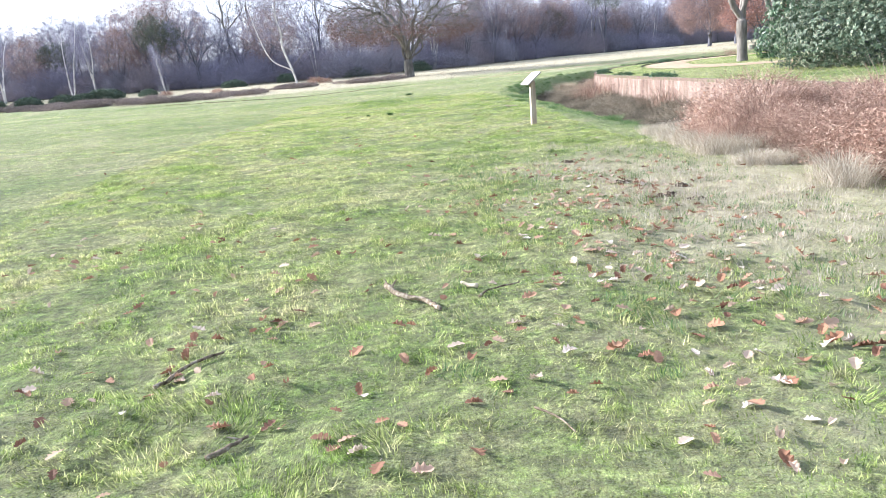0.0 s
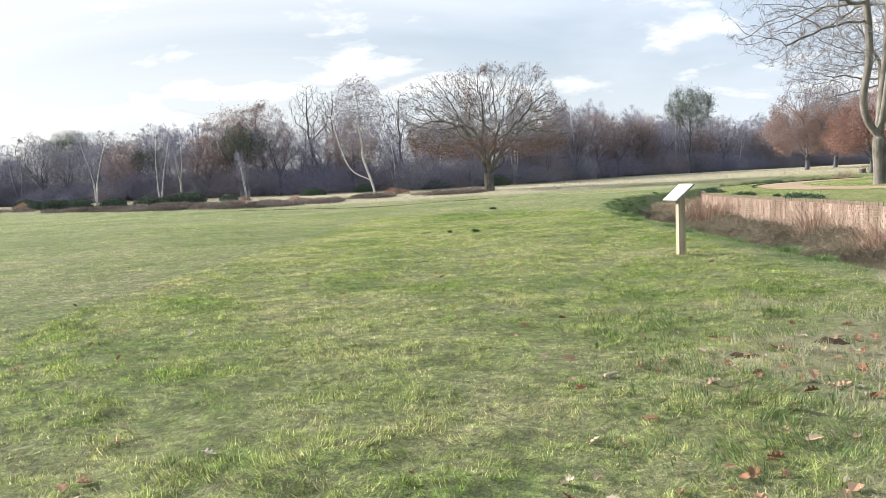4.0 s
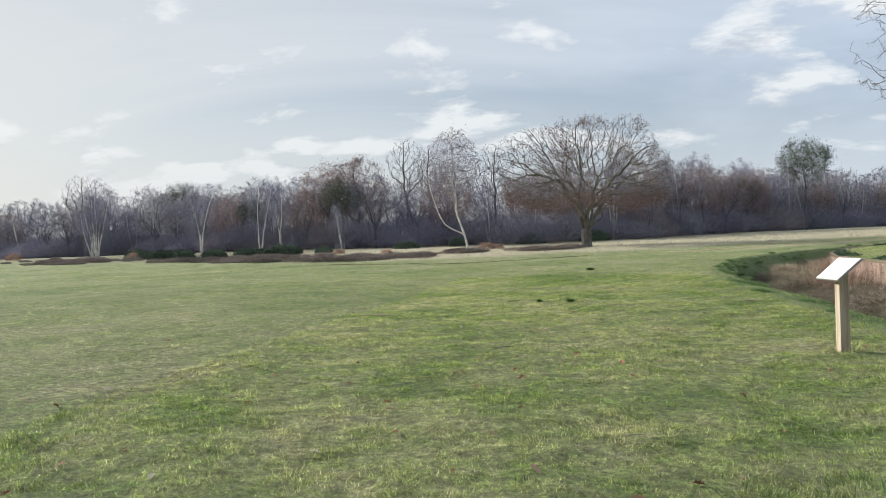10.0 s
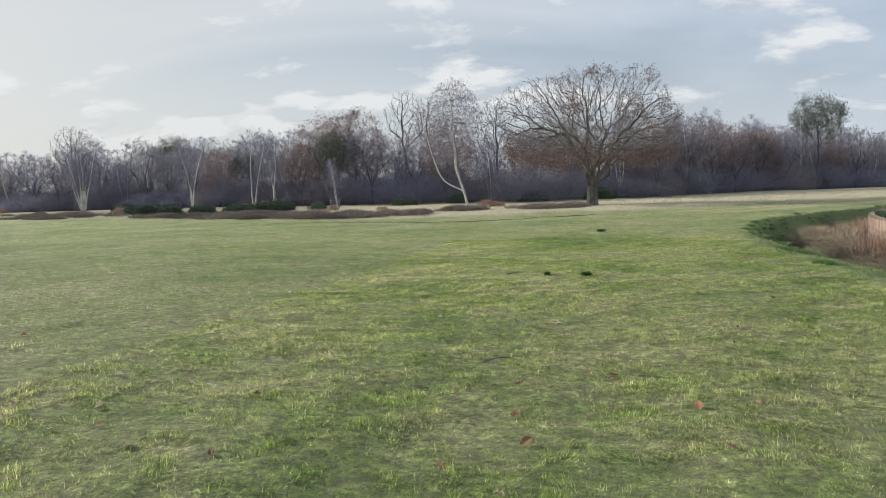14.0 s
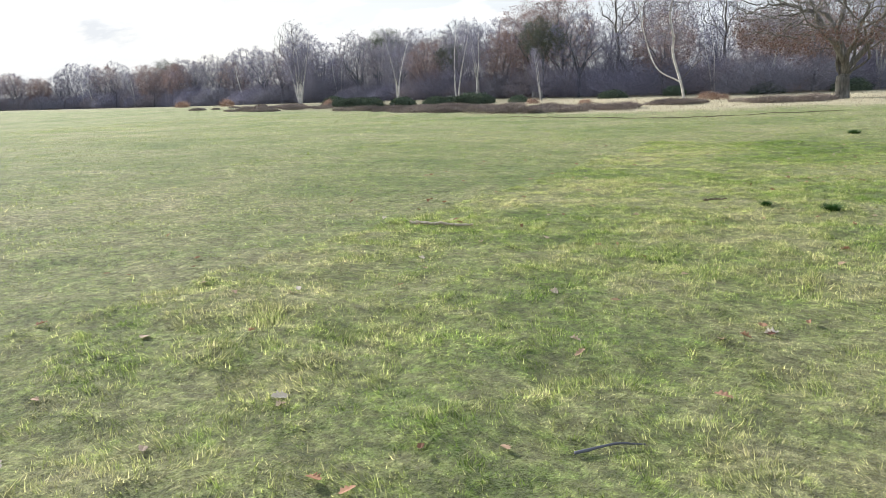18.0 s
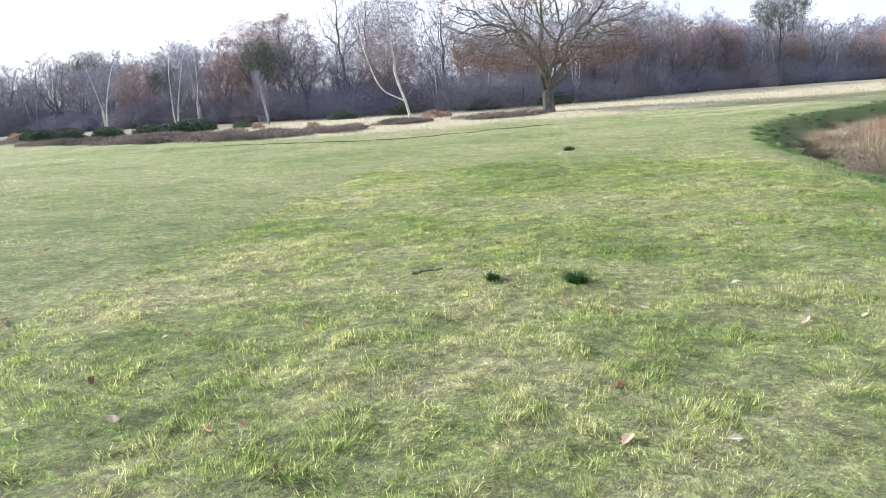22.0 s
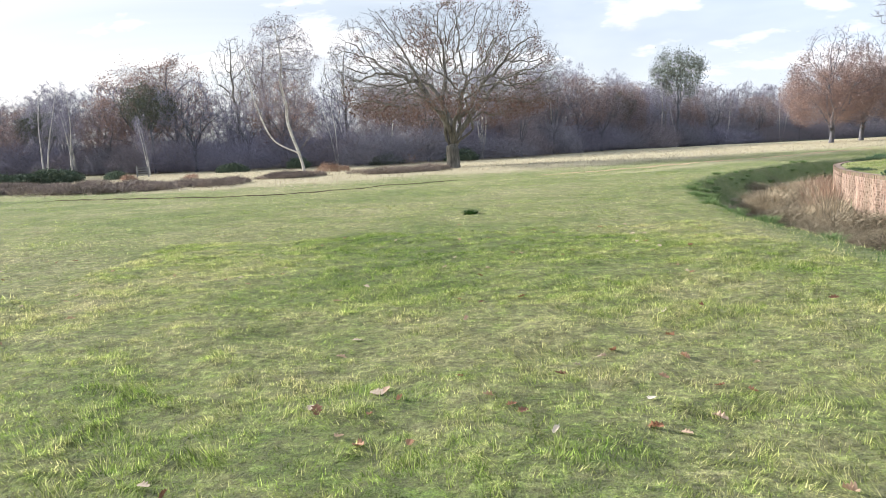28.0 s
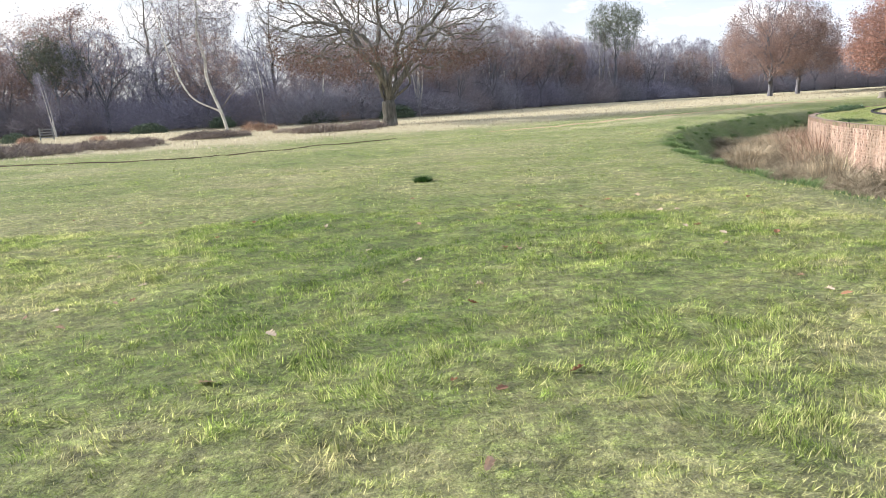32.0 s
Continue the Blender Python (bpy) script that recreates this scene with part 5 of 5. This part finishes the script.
def leaf_mesh(seed):
    """A curled lobed oak leaf about 12 cm long."""
    rng = np.random.default_rng(seed)
    L, W = 0.088, 0.026
    ts = np.linspace(0, 1, 17)
    half = W * (0.25 + 0.9 * np.sin(np.pi * ts ** 0.8)) * (1 + 0.3 * np.cos(ts * np.pi * 7)) * (ts > 0.02) + 0.001
    curl, bend = rng.uniform(3, 12), rng.uniform(-2.0, 5.0)
    rows_ = []
    for t, h in zip(ts, half):
        y = L * (t - 0.5)
        zc = bend * y * y + 0.004
        rows_.append([(-h * math.cos(curl * h * 3), y, zc + curl * h * h * 2.2), (0, y, zc), (h * math.cos(curl * h * 3), y, zc + curl * h * h * rng.uniform(0.8, 2.4))])
    V = np.array(rows_).reshape(-1, 3)
    V[:, 2] -= V[:, 2].min()
    F = []
    for i in range(16):
        for k in range(2):
            a = i * 3 + k
            F.append((a, a + 1, a + 4, a + 3))
    n = len(V)
    stem = np.array([(-0.0015, -L * 0.5, 0.004), (0.0015, -L * 0.5, 0.004), (0.001, -L * 0.68, 0.006), (-0.001, -L * 0.68, 0.006)])
    return np.vstack([V, stem]), np.array(F + [(n, n + 1, n + 2, n + 3)])


LEAVES = [leaf_mesh(k) for k in range(5)]
LEAF_ME = [raw_mesh("fallen_leaf", *v, M_FALLEN, smooth=False) for v in LEAVES]
rng = np.random.default_rng(81)
spots = [(0.19, 3.44), (-2.0, 8.24), (0.93, 9.26), (0.08, 15.18), (-4.95, 16.38), (0.45, 16.28), (-3.08, 14.68), (-1.63, 14.75), (-4.47, 14.96), (-2.65, 19.66), (-1.84, 20.58),
         (-5.89, 19.15), (-4.52, 18.88), (-3.27, 17.27), (-1.11, 19.38), (-0.66, 22.17), (-1.24, 27.66), (1.58, 26.0), (-1.12, 28.38), (0.33, 28.86), (-1.47, 29.29), (0.0, 28.53), (-2.64, 8.5),
         (0.62, 7.75), (0.29, 5.95), (1.46, 6.97), (1.97, 5.78), (-2.1, 6.97), (0.26, 6.28), (0.16, 2.98), (-1.0, 2.98), (-0.78, 2.96), (-0.4, 2.72), (-0.45, 2.66), (-0.35, 2.62), (1.05, 3.25), (1.08, 2.55)]
spots += [(-1.45, 28.04), (-1.41, 28.0), (-0.98, 28.24), (-1.11, 27.91), (-0.35, 28.0), (-0.3, 27.9), (-1.07, 28.43), (-0.47, 28.14), (-0.18, 27.55), (0.99, 28.08), (0.44, 27.52), (0.41, 28.0), (0.31, 27.58), (0.65, 27.66), (0.43, 28.97), (-1.41, 29.73), (-0.37, 30.83), (0.82, 28.7), (0.13, 28.7), (1.11, 30.08), (-0.91, 23.9), (-0.3, 23.71), (-0.55, 23.63), (-0.34, 24.23), (0.71, 23.29), (0.7, 23.1), (1.11, 23.36), (1.54, 25.99), (-1.13, 27.57), (1.22, 24.63), (-1.48, 23.76), (-1.99, 24.47), (-1.31, 24.29), (0.54, 24.4), (-6.17, 19.46), (-4.88, 18.62), (-4.6, 19.04), (-4.14, 18.01), (-3.2, 17.2), (-3.5, 16.61), (-3.95, 16.22), (-1.37, 19.08), (-2.64, 19.69), (-3.96, 20.01), (-1.11, 19.34), (-4.45, 16.72)]
for k in range(64):        # the drift at the start of the walk
    spots.append((rng.uniform(-2.6, 2.8), 2.2 + 4.2 * rng.random() ** 1.2))
for k in range(26):        # huddles of leaves along the rough strip by the bracken
    cx, cy = rng.normal(1.6, 0.45), rng.uniform(2.8, 9.5)
    for _ in range(int(rng.integers(3, 7))):
        spots.append((cx + rng.normal(0, 0.12), cy + rng.normal(0, 0.12)))
for k in range(60):        # here and there over the field
    spots.append((rng.uniform(-6, 3.5), rng.uniform(7, 36)))
for k, (x, y) in enumerate(spots):
    ob = new("fallen_leaf", LEAF_ME[k % 5])
    s = rng.uniform(0.6, 1.1)
    ob.matrix_world = pose(x, y, zat(x, y) + 0.008 + 0.01 * rng.random(), rng.normal(0, 12), rng.normal(0, 12), rng.uniform(0, 360)) @ Matrix.Diagonal((s, s, s, 1))
    tagged(ob, "curled dry brown oak leaf lying on grass", "leaf", "fallen oak leaves")


def litter(n, fx, fy, label):
    """Loose leaves past counting, joined."""
    V, F, b = [], [], 0
    for k in range(n):
        x, y = fx(), fy()
        v, f = LEAVES[k % 5]
        s = rng.uniform(0.6, 1.15)
        m = np.array(pose(x, y, zat(x, y) + 0.015 + 0.015 * rng.random(), rng.normal(0, 15), rng.normal(0, 15), rng.uniform(0, 360)))
        V.append(v * s @ m[:3, :3].T + m[:3, 3])
        F.append(f + b)
        b += len(v)
    tagged(new("leaf_litter", raw_mesh("leaf_litter", np.vstack(V), np.vstack(F), M_FALLEN_ISL)), label, "leaves", kind="stuff")


litter(420, lambda: rng.normal(2.1, 0.8), lambda: rng.uniform(2.4, 10.5), "scattered dry oak leaves in rough grass")
litter(220, lambda: rng.uniform(-4, 3), lambda: rng.uniform(2.2, 8), "scattered small dry leaves on the field")
litter(200, lambda: rng.uniform(-8, 4), lambda: rng.uniform(8, 38), "scattered small dry leaves on the field")

# bare scrapes of earth in the rough strip
for k, (x, y, r) in enumerate(((2.35, 8.1, 0.22), (2.55, 7.2, 0.2), (2.9, 7.7, 0.16), (2.2, 10.3, 0.2), (1.4, 9.9, 0.16), (2.8, 7.0, 0.18))):
    n = 14
    a = np.arange(n) * 2 * np.pi / n
    q = r * np.random.default_rng(k).uniform(0.6, 1.2, n)
    V = [(0, 0, 0.02)] + [(q[i] * 0.5 * math.cos(a[i]), q[i] * 0.35 * math.sin(a[i]), 0.022 * (1 + math.sin(i * 2.1) * 0.5)) for i in range(n)] + [(q[i] * math.cos(a[i]), q[i] * 0.7 * math.sin(a[i]), -0.02) for i in range(n)]
    F = [(0, 1 + i, 1 + (i + 1) % n) for i in range(n)] + [t for i in range(n) for t in ((1 + i, n + 1 + i, n + 1 + (i + 1) % n), (1 + i, n + 1 + (i + 1) % n, 1 + (i + 1) % n))]
    ob = new("soil_scrape", raw_mesh("soil_scrape", V, F, M_SOIL, smooth=True))
    ob.matrix_world = pose(x, y, zat(x, y), 0, 0, k * 40)
    tagged(ob, "small scrape of bare dark earth in grass", "soil", "soil scrapes")


# ---- bracken, ditch growth, reeds, heath ----
def reeds(n, rx, ry, h, mat, half=0.009, flop=0.13):
    a, q = rng.uniform(0, 6.28, n), np.sqrt(rng.random(n))
    at = np.stack([rx * q * np.cos(a), ry * q * np.sin(a), 0 * a - 0.03], -1)
    w = np.stack([rng.normal(0, flop, n) + 0.15 * np.cos(a) * q, rng.normal(0, flop, n) + 0.15 * np.sin(a) * q, np.ones(n)], -1)
    L = h * rng.uniform(0.55, 1.1, (n, 1))
    s = np.stack([np.cos(a + 1.57), np.sin(a + 1.57), 0 * a], -1) * half
    mid = at + w * L * 0.65
    end = at + w * L + np.stack([np.cos(a), np.sin(a), -0.3 + 0 * a], -1) * L * 0.22
    V = np.concatenate([at - s, at + s, mid + s, mid - s, end], 0)
    i = np.arange(n)
    F = np.concatenate([np.stack([i, i + n, i + 2 * n], -1), np.stack([i, i + 2 * n, i + 3 * n], -1), np.stack([i + 3 * n, i + 2 * n, i + 4 * n], -1)], 0)
    return raw_mesh("reed_clump", V, F, mat)


def place_clumps(name, meshes, spots, rng, label, category, group, zoff=0.0, kind=""):
    for x, y, s in spots:
        ob = new(name, meshes[int(rng.integers(0, len(meshes)))])
        ob.matrix_world = pose(x, y, zat(x, y) + zoff, 0, 0, rng.uniform(0, 360)) @ Matrix.Diagonal((s, s, s * rng.uniform(0.85, 1.15), 1))
        tagged(ob, label, category, group, kind)


rng = np.random.default_rng(91)
BRK = [clump(rng, 6200, 0.95, 0.95, 1.05, 0.2, 0.0048, M_BRACKEN, 0.55, leaf=M_BRACKEN, nleaf=5200, leaf_size=0.017) for _ in range(3)]
sp = []
for k in range(46):
    x, y = rng.uniform(5.4, 11.0), rng.uniform(6.0, 12.4)
    if x - 4.9 > (y - 12.6) * 0.9 - 0.4 and x > 4.7 + max(0, (y - 9) * -0.05):
        sp.append((x, y, rng.uniform(0.85, 1.3)))
for k in range(14):
    sp.append((5.6 + 0.25 * k + rng.normal(0, 0.25), 12.8 + 0.12 * k + rng.normal(0, 0.4), rng.uniform(0.55, 0.85)))
for k in range(9):
    sp.append((5.25 + rng.normal(0, 0.2), 6.2 + 0.7 * k, rng.uniform(0.45, 0.8)))
place_clumps("bracken_clump", BRK, sp, rng, "red-brown dead bracken and bramble thicket", "bracken", "bracken clumps")
place_clumps("dry_bracken", [reeds(150, 0.7, 0.7, 1.35, M_BRACKEN, 0.0045, 0.3) for _ in range(3)], [(x, y, f * rng.uniform(0.75, 1.05)) for x, y, f in sp[::2]], rng, "upright ragged dead bracken stems", "bracken", "bracken stems")
BRM = [clump(rng, 2600, 0.9, 0.8, 0.8, 0.36, 0.008, M_BRAMBLE, 0.3) for _ in range(3)]
P, Tn = along(WALL_LINE, np.arange(28, WALL_LEN - 14, 0.85))
Nn = np.stack([-Tn[:, 1], Tn[:, 0]], -1)
sp = []
for (px, py), (nx_, ny_) in zip(P, Nn):
    if py > 13.5:
        for o in (0.75, 1.9, 2.9):
            q = o + rng.normal(0, 0.3)
            sp.append((px + nx_ * q, py + ny_ * q + rng.normal(0, 0.3), rng.uniform(0.65, 1.15) * (1.25 if o < 1.2 else 1.0 if o < 2.5 else 0.75)))
place_clumps("bramble_clump", BRM, sp, rng, "tangled leafless brown brambles in the ditch", "bramble", "bramble clumps")


RD = [reeds(1500, 0.85, 0.75, 1.5, M_REED, 0.006, 0.2) for _ in range(3)]
sp = [(10.5, 49.3, 0.8), (10.0, 48.1, 0.6), (11.2, 50.0, 0.6), (9.4, 38.4, 0.6), (9.5, 33.6, 0.6), (14.4, 55.6, 0.8), (10.1, 45.6, 0.65), (9.6, 43.0, 0.55)]
place_clumps("reed_clump", RD, sp, rng, "clump of dead straw-coloured reeds in the ditch", "reeds", "reed clumps")
STEMS = [reeds(260, 0.5, 0.3, 1.1, M_BRACKEN, 0.0042, 0.2) for _ in range(3)] + [reeds(200, 0.5, 0.3, 1.0, M_REED, 0.004, 0.24)]
sp = []
for (px, py), (nx_, ny_) in zip(P, Nn):
    for _ in range(2):
        if py > 18 and rng.random() < 0.95 * float(smooth01(0.3, 0.6, vnoise(np.array([px]), np.array([py]), 2.4, 61)[0])):
            q = rng.uniform(0.3, 1.0)
            sp.append((px + nx_ * q + rng.normal(0, 0.2), py + ny_ * q + rng.normal(0, 0.25), rng.uniform(0.7, 1.5)))
place_clumps("wall_weed", STEMS, sp, rng, "upright red-brown dead stems against the brick wall", "weed", "weeds along the wall")
sp = []
for (px, py), (nx_, ny_) in zip(P, Nn):
    if py > 16 and rng.random() < 0.6:
        q = rng.uniform(1.2, 3.6)
        sp.append((px + nx_ * q, py + ny_ * q, rng.uniform(0.5, 1.0)))
place_clumps("dry_grass_clump", [reeds(320, 0.5, 0.5, 0.5, M_STRAW, 0.004, 0.5) for _ in range(2)], sp, rng, "pale tuft of long dry grass in the ditch", "grass tuft", "dry grass tufts in the ditch")
place_clumps("dry_grass_clump", [reeds(520, 0.5, 0.5, 0.42, M_STRAW, 0.0035, 0.45) for _ in range(2)], [(rng.uniform(4.2, 5.6), rng.uniform(6.0, 13.5), rng.uniform(0.35, 0.75)) for _ in range(44)], rng, "pale tuft of long dry grass beside bracken", "grass tuft", "dry grass tufts")

IVY = [clump(rng, 140, 0.42, 0.2, 0.2, 0.14, 0.004, M_BRAMBLE, 0.4, leaf=M_RHODO_DARK, nleaf=520, leaf_size=0.034) for _ in range(2)]
sp = []
for (px, py), (nx_, ny_) in zip(P, Nn):
    if py > 22 and vnoise(np.array([px]), np.array([py]), 2.0, 71)[0] > 0.52:
        sp.append((px - nx_ * rng.uniform(0.3, 0.6), py - ny_ * 0.4 + rng.normal(0, 0.2), rng.uniform(0.5, 1.15)))
place_clumps("ivy_clump", IVY, sp, rng, "low dark ivy and weeds on the wall's top edge", "ivy", "ivy clumps")
TUS = [reeds(300, 0.26, 0.26, 0.17, M_LUSH, 0.004, 0.6) for _ in range(3)]
sp = []
for (px, py), (nx_, ny_) in zip(P, Nn):
    for _ in range(3):
        q = rng.uniform(3.3, bank_edge(py) + 0.2)
        if py > 15 and rng.random() < 0.6:
            sp.append((px + nx_ * q, py + ny_ * q + rng.normal(0, 0.3), rng.uniform(0.45, 1.1)))
place_clumps("grass_tussock", TUS, sp, rng, "rank green tussock on the ditch bank", "grass tuft", "bank tussocks")

HT = [clump(rng, 1200, 1.3, 1.0, 0.55, 0.26, 0.024, M_HEATHER, 0.8) for _ in range(3)]
GO = [clump(rng, 1800, 1.8, 1.5, 1.6, 0.4, 0.04, M_GORSE, 0.6, leaf=M_GORSE, nleaf=1500, leaf_size=0.12) for _ in range(2)]
sp = []
for k in range(330):
    x = -78 + 77 * rng.random() ** 0.9
    front = np.interp(x, [-80, -62, -52, -38, -25, -19, -15, -13.4, -8.6, -4.4, 0], [86, 80, 79, 73, 66.5, 65, 69, 75, 75.5, 76, 80])
    deep = np.interp(x, [-80, -50, -38, -25, -13, -8, 0], [22, 20, 12, 9, 5, 6, 4])
    y = front + deep * rng.random() ** 1.3
    if vnoise(np.array([x]), np.array([y]), 3.4, 17)[0] > 0.38 + 0.25 * (y - front) / 22:
        sp.append((x, y, rng.uniform(0.4, 1.2)))
place_clumps("heather_clump", HT, sp, rng, "low dark brown winter heather on the heath", "heather", "heather clumps")
sp = [(x + rng.normal(0, 0.8), y + rng.normal(0, 1.0), f) for x, y, f in ((-57, 92, 0.8), (-54, 90, 0.9), (-51, 88, 0.95), (-48.5, 87, 0.85), (-46, 86, 0.95), (-44, 87, 0.8), (-42, 91, 0.9), (-40, 93, 1.0), (-38.5, 92, 1.15), (-36.5, 93, 1.0), (-34.5, 96, 0.7), (-60, 96, 0.8), (-64, 100, 0.9), (-24, 110, 1.0), (-18, 112, 0.9), (2, 118, 1.3), (-8, 117, 1.2))]
place_clumps("gorse_bush", GO, sp, rng, "dark green gorse bush on the heath edge", "gorse", "gorse bushes")
place_clumps("dead_fern", [clump(rng, 700, 1.0, 0.8, 0.9, 0.5, 0.03, M_BRACKEN, 0.8) for _ in range(2)], [(-11.5, 90, 1.0), (-10.4, 91, 0.8), (-29, 88, 0.8), (-40, 96, 0.9), (-62, 96, 1.0), (-85, 100, 1.3), (-95, 100, 1.2), (-22, 84, 0.6)], rng, "orange-brown dead fern clump on the heath", "fern", "dead ferns")


# ---- the hut, bench and stump beyond the lawn ----
def hut():
    e = tagged(new("wooden_hut"), "small dark timber shelter with a pitched roof", "hut")
    for k in range(16):
        part("wall_board", box(0.19, 0.03, 2.1, (-1.5 + 0.2 * k, -1.2, 0), 0.004), e, "", M_DARKWOOD)
    for sx in (-1.6, 1.55):
        for k in range(12):
            part("wall_board", box(0.03, 0.19, 2.1, (sx, -1.1 + 0.2 * k, 0), 0.004), e, "", M_DARKWOOD)
    part("back_wall", box(3.2, 0.04, 2.1, (0, 1.3, 0), 0.004), e, "", M_DARKWOOD)
    bm = bmesh.new()
    vs = [bm.verts.new(v) for v in ((-1.9, -1.6, 2.05), (1.9, -1.6, 2.05), (1.9, 1.7, 2.05), (-1.9, 1.7, 2.05), (-1.2, 0.05, 3.0), (1.2, 0.05, 3.0), (-1.9, -1.6, 1.98), (1.9, -1.6, 1.98), (1.9, 1.7, 1.98), (-1.9, 1.7, 1.98))]
    for f in ((0, 1, 5, 4), (2, 3, 4, 5), (1, 2, 5), (3, 0, 4), (6, 9, 8, 7), (0, 6, 7, 1), (1, 7, 8, 2), (2, 8, 9, 3), (3, 9, 6, 0)):
        bm.faces.new([vs[i] for i in f])
    part("roof", bm, e, "dark felt roof", M_ROOF)
    nt = box(0.3, 0.02, 0.42, (-0.9, -1.235, 1.25), 0.003)
    part("notice", nt, e, "small white notice", M_PANEL)
    return e


hut().matrix_world = pose(43.3, 82.5, zat(43.3, 82.5) - 0.02, 0, 0, -35)


def bench():
    e = tagged(new("park_bench"), "weathered wooden park bench with slatted seat", "bench")
    for k in range(4):
        part("seat_slat", box(1.5, 0.09, 0.03, (0, -0.2 + 0.11 * k, 0.42), 0.004), e, "", M_POST)
    for k in range(3):
        part("back_slat", box(1.5, 0.03, 0.09, (0, 0.2, 0.55 + 0.13 * k), 0.004), e, "", M_POST)
    for sx in (-0.65, 0.65):
        part("leg", box(0.06, 0.06, 0.42, (sx, -0.18, 0), 0.004), e, "", M_POST)
        part("leg", box(0.06, 0.06, 0.92, (sx, 0.15, 0), 0.004), e, "", M_POST)
    return e


bench().matrix_world = pose(42.2, 78.4, zat(42.2, 78.4), 0, 0, -35)
V, F = [], []
tube(np.array([(0, 0, -0.1), (0, 0, 0.08), (0.02, 0, 0.25), (0.02, 0.01, 0.46), (0.02, 0.01, 0.47)]), np.array([0.5, 0.42, 0.36, 0.34, 0.02]), 14, V, F)
st = new("tree_stump", raw_mesh("tree_stump", np.vstack(V), np.vstack(F), M_BARK, smooth=True))
st.matrix_world = pose(39.0, 82.0, zat(39, 82))
tagged(st, "low sawn tree stump with brown bark", "stump")


M_GREYWOOD = bark("silvered_timber", [(0.3, (0.2, 0.2, 0.2)), (0.6, (0.32, 0.32, 0.32)), (0.8, (0.44, 0.44, 0.43))], 9.0)


def heath_gate():
    e = tagged(new("heath_gate"), "small grey timber gate on the heath edge", "gate")
    for sx in (-0.6, 0.6):
        part("post", box(0.12, 0.12, 1.3, (sx, 0, -0.05), 0.008), e, "", M_GREYWOOD)
    for k in range(4):
        part("rail", box(1.1, 0.04, 0.1, (0, 0, 0.2 + 0.26 * k), 0.004), e, "", M_GREYWOOD)
    return e


heath_gate().matrix_world = pose(-34.5, 104, zat(-34.5, 104), 0, 0, 15)


# ---- bricks of the ditch wall ----
def brick(L, H, D):
    V, F = [], []
    for sx in (-0.5, 0.5):
        for sy in (0, 1):
            for sz in (0, 1):
                V.append((sx * (L - 0.004 * sy), sy * D - 0.03, 0.002 * sy + sz * (H - 0.004 * sy)))
    return np.array(V), np.array([(0, 1, 3, 2), (4, 6, 7, 5), (2, 3, 7, 6), (1, 5, 7, 3), (0, 2, 6, 4)])


rng = np.random.default_rng(101)
B_LONG, B_HEAD, B_CAP = brick(0.213, 0.064, 0.037), brick(0.101, 0.064, 0.037), brick(0.071, 0.112, 0.041)
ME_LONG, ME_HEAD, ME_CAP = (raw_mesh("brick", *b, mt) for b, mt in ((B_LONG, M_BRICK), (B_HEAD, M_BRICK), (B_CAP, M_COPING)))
V, F, b0, made = [], [], 0, 0
S0, S1 = 30.0, WALL_LEN - 14
COURSE = 0.074


def lay(s, z, shape, me_):
    global b0, made
    (p,), (t,) = along(WALL_LINE, [s])
    nrm = np.array([-t[1], t[0]])
    out = rng.uniform(-0.006, 0.006)
    p = p + nrm * out
    if 28.3 < p[1] < 33.2 and made < 300:
        ob = new("brick", me_)
        ob.matrix_world = Matrix(((t[0], nrm[0], 0, p[0]), (t[1], nrm[1], 0, p[1]), (0, 0, 1, z), (0, 0, 0, 1)))
        ob.parent = ditch_wall
        made += 1
        return
    v = shape[0] + rng.normal(0, 0.0012, shape[0].shape)
    V.append(np.column_stack([p[0] + v[:, 0] * t[0] + v[:, 1] * nrm[0], p[1] + v[:, 0] * t[1] + v[:, 1] * nrm[1], z + v[:, 2]]))
    F.append(shape[1] + b0)
    b0 += len(v)


s = S0
while s < S1:
    lay(s, TOP - 0.112, B_CAP, ME_CAP)
    s += 0.0745
caps = part("coping_bricks", raw_mesh("coping_bricks", np.vstack(V), np.vstack(F), M_COPING), ditch_wall)
tagged(caps, "dark mossy bricks on edge along the wall's top", kind="stuff")
V, F, b0 = [], [], 0
for c in range(17):
    z = TOP - 0.122 - COURSE * (c + 1) + 0.01
    s = S0 + (0.06 if c % 2 else 0.0)
    k = 0
    while s < S1:
        if c % 4 == 1:
            lay(s, z, B_HEAD, ME_HEAD)
            s += 0.1115
        else:
            lay(s, z, B_LONG, ME_LONG)
            s += 0.2235
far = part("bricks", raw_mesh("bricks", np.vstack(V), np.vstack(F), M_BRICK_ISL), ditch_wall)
tagged(far, "old red-brown bricks with pale mortar stains", kind="stuff")
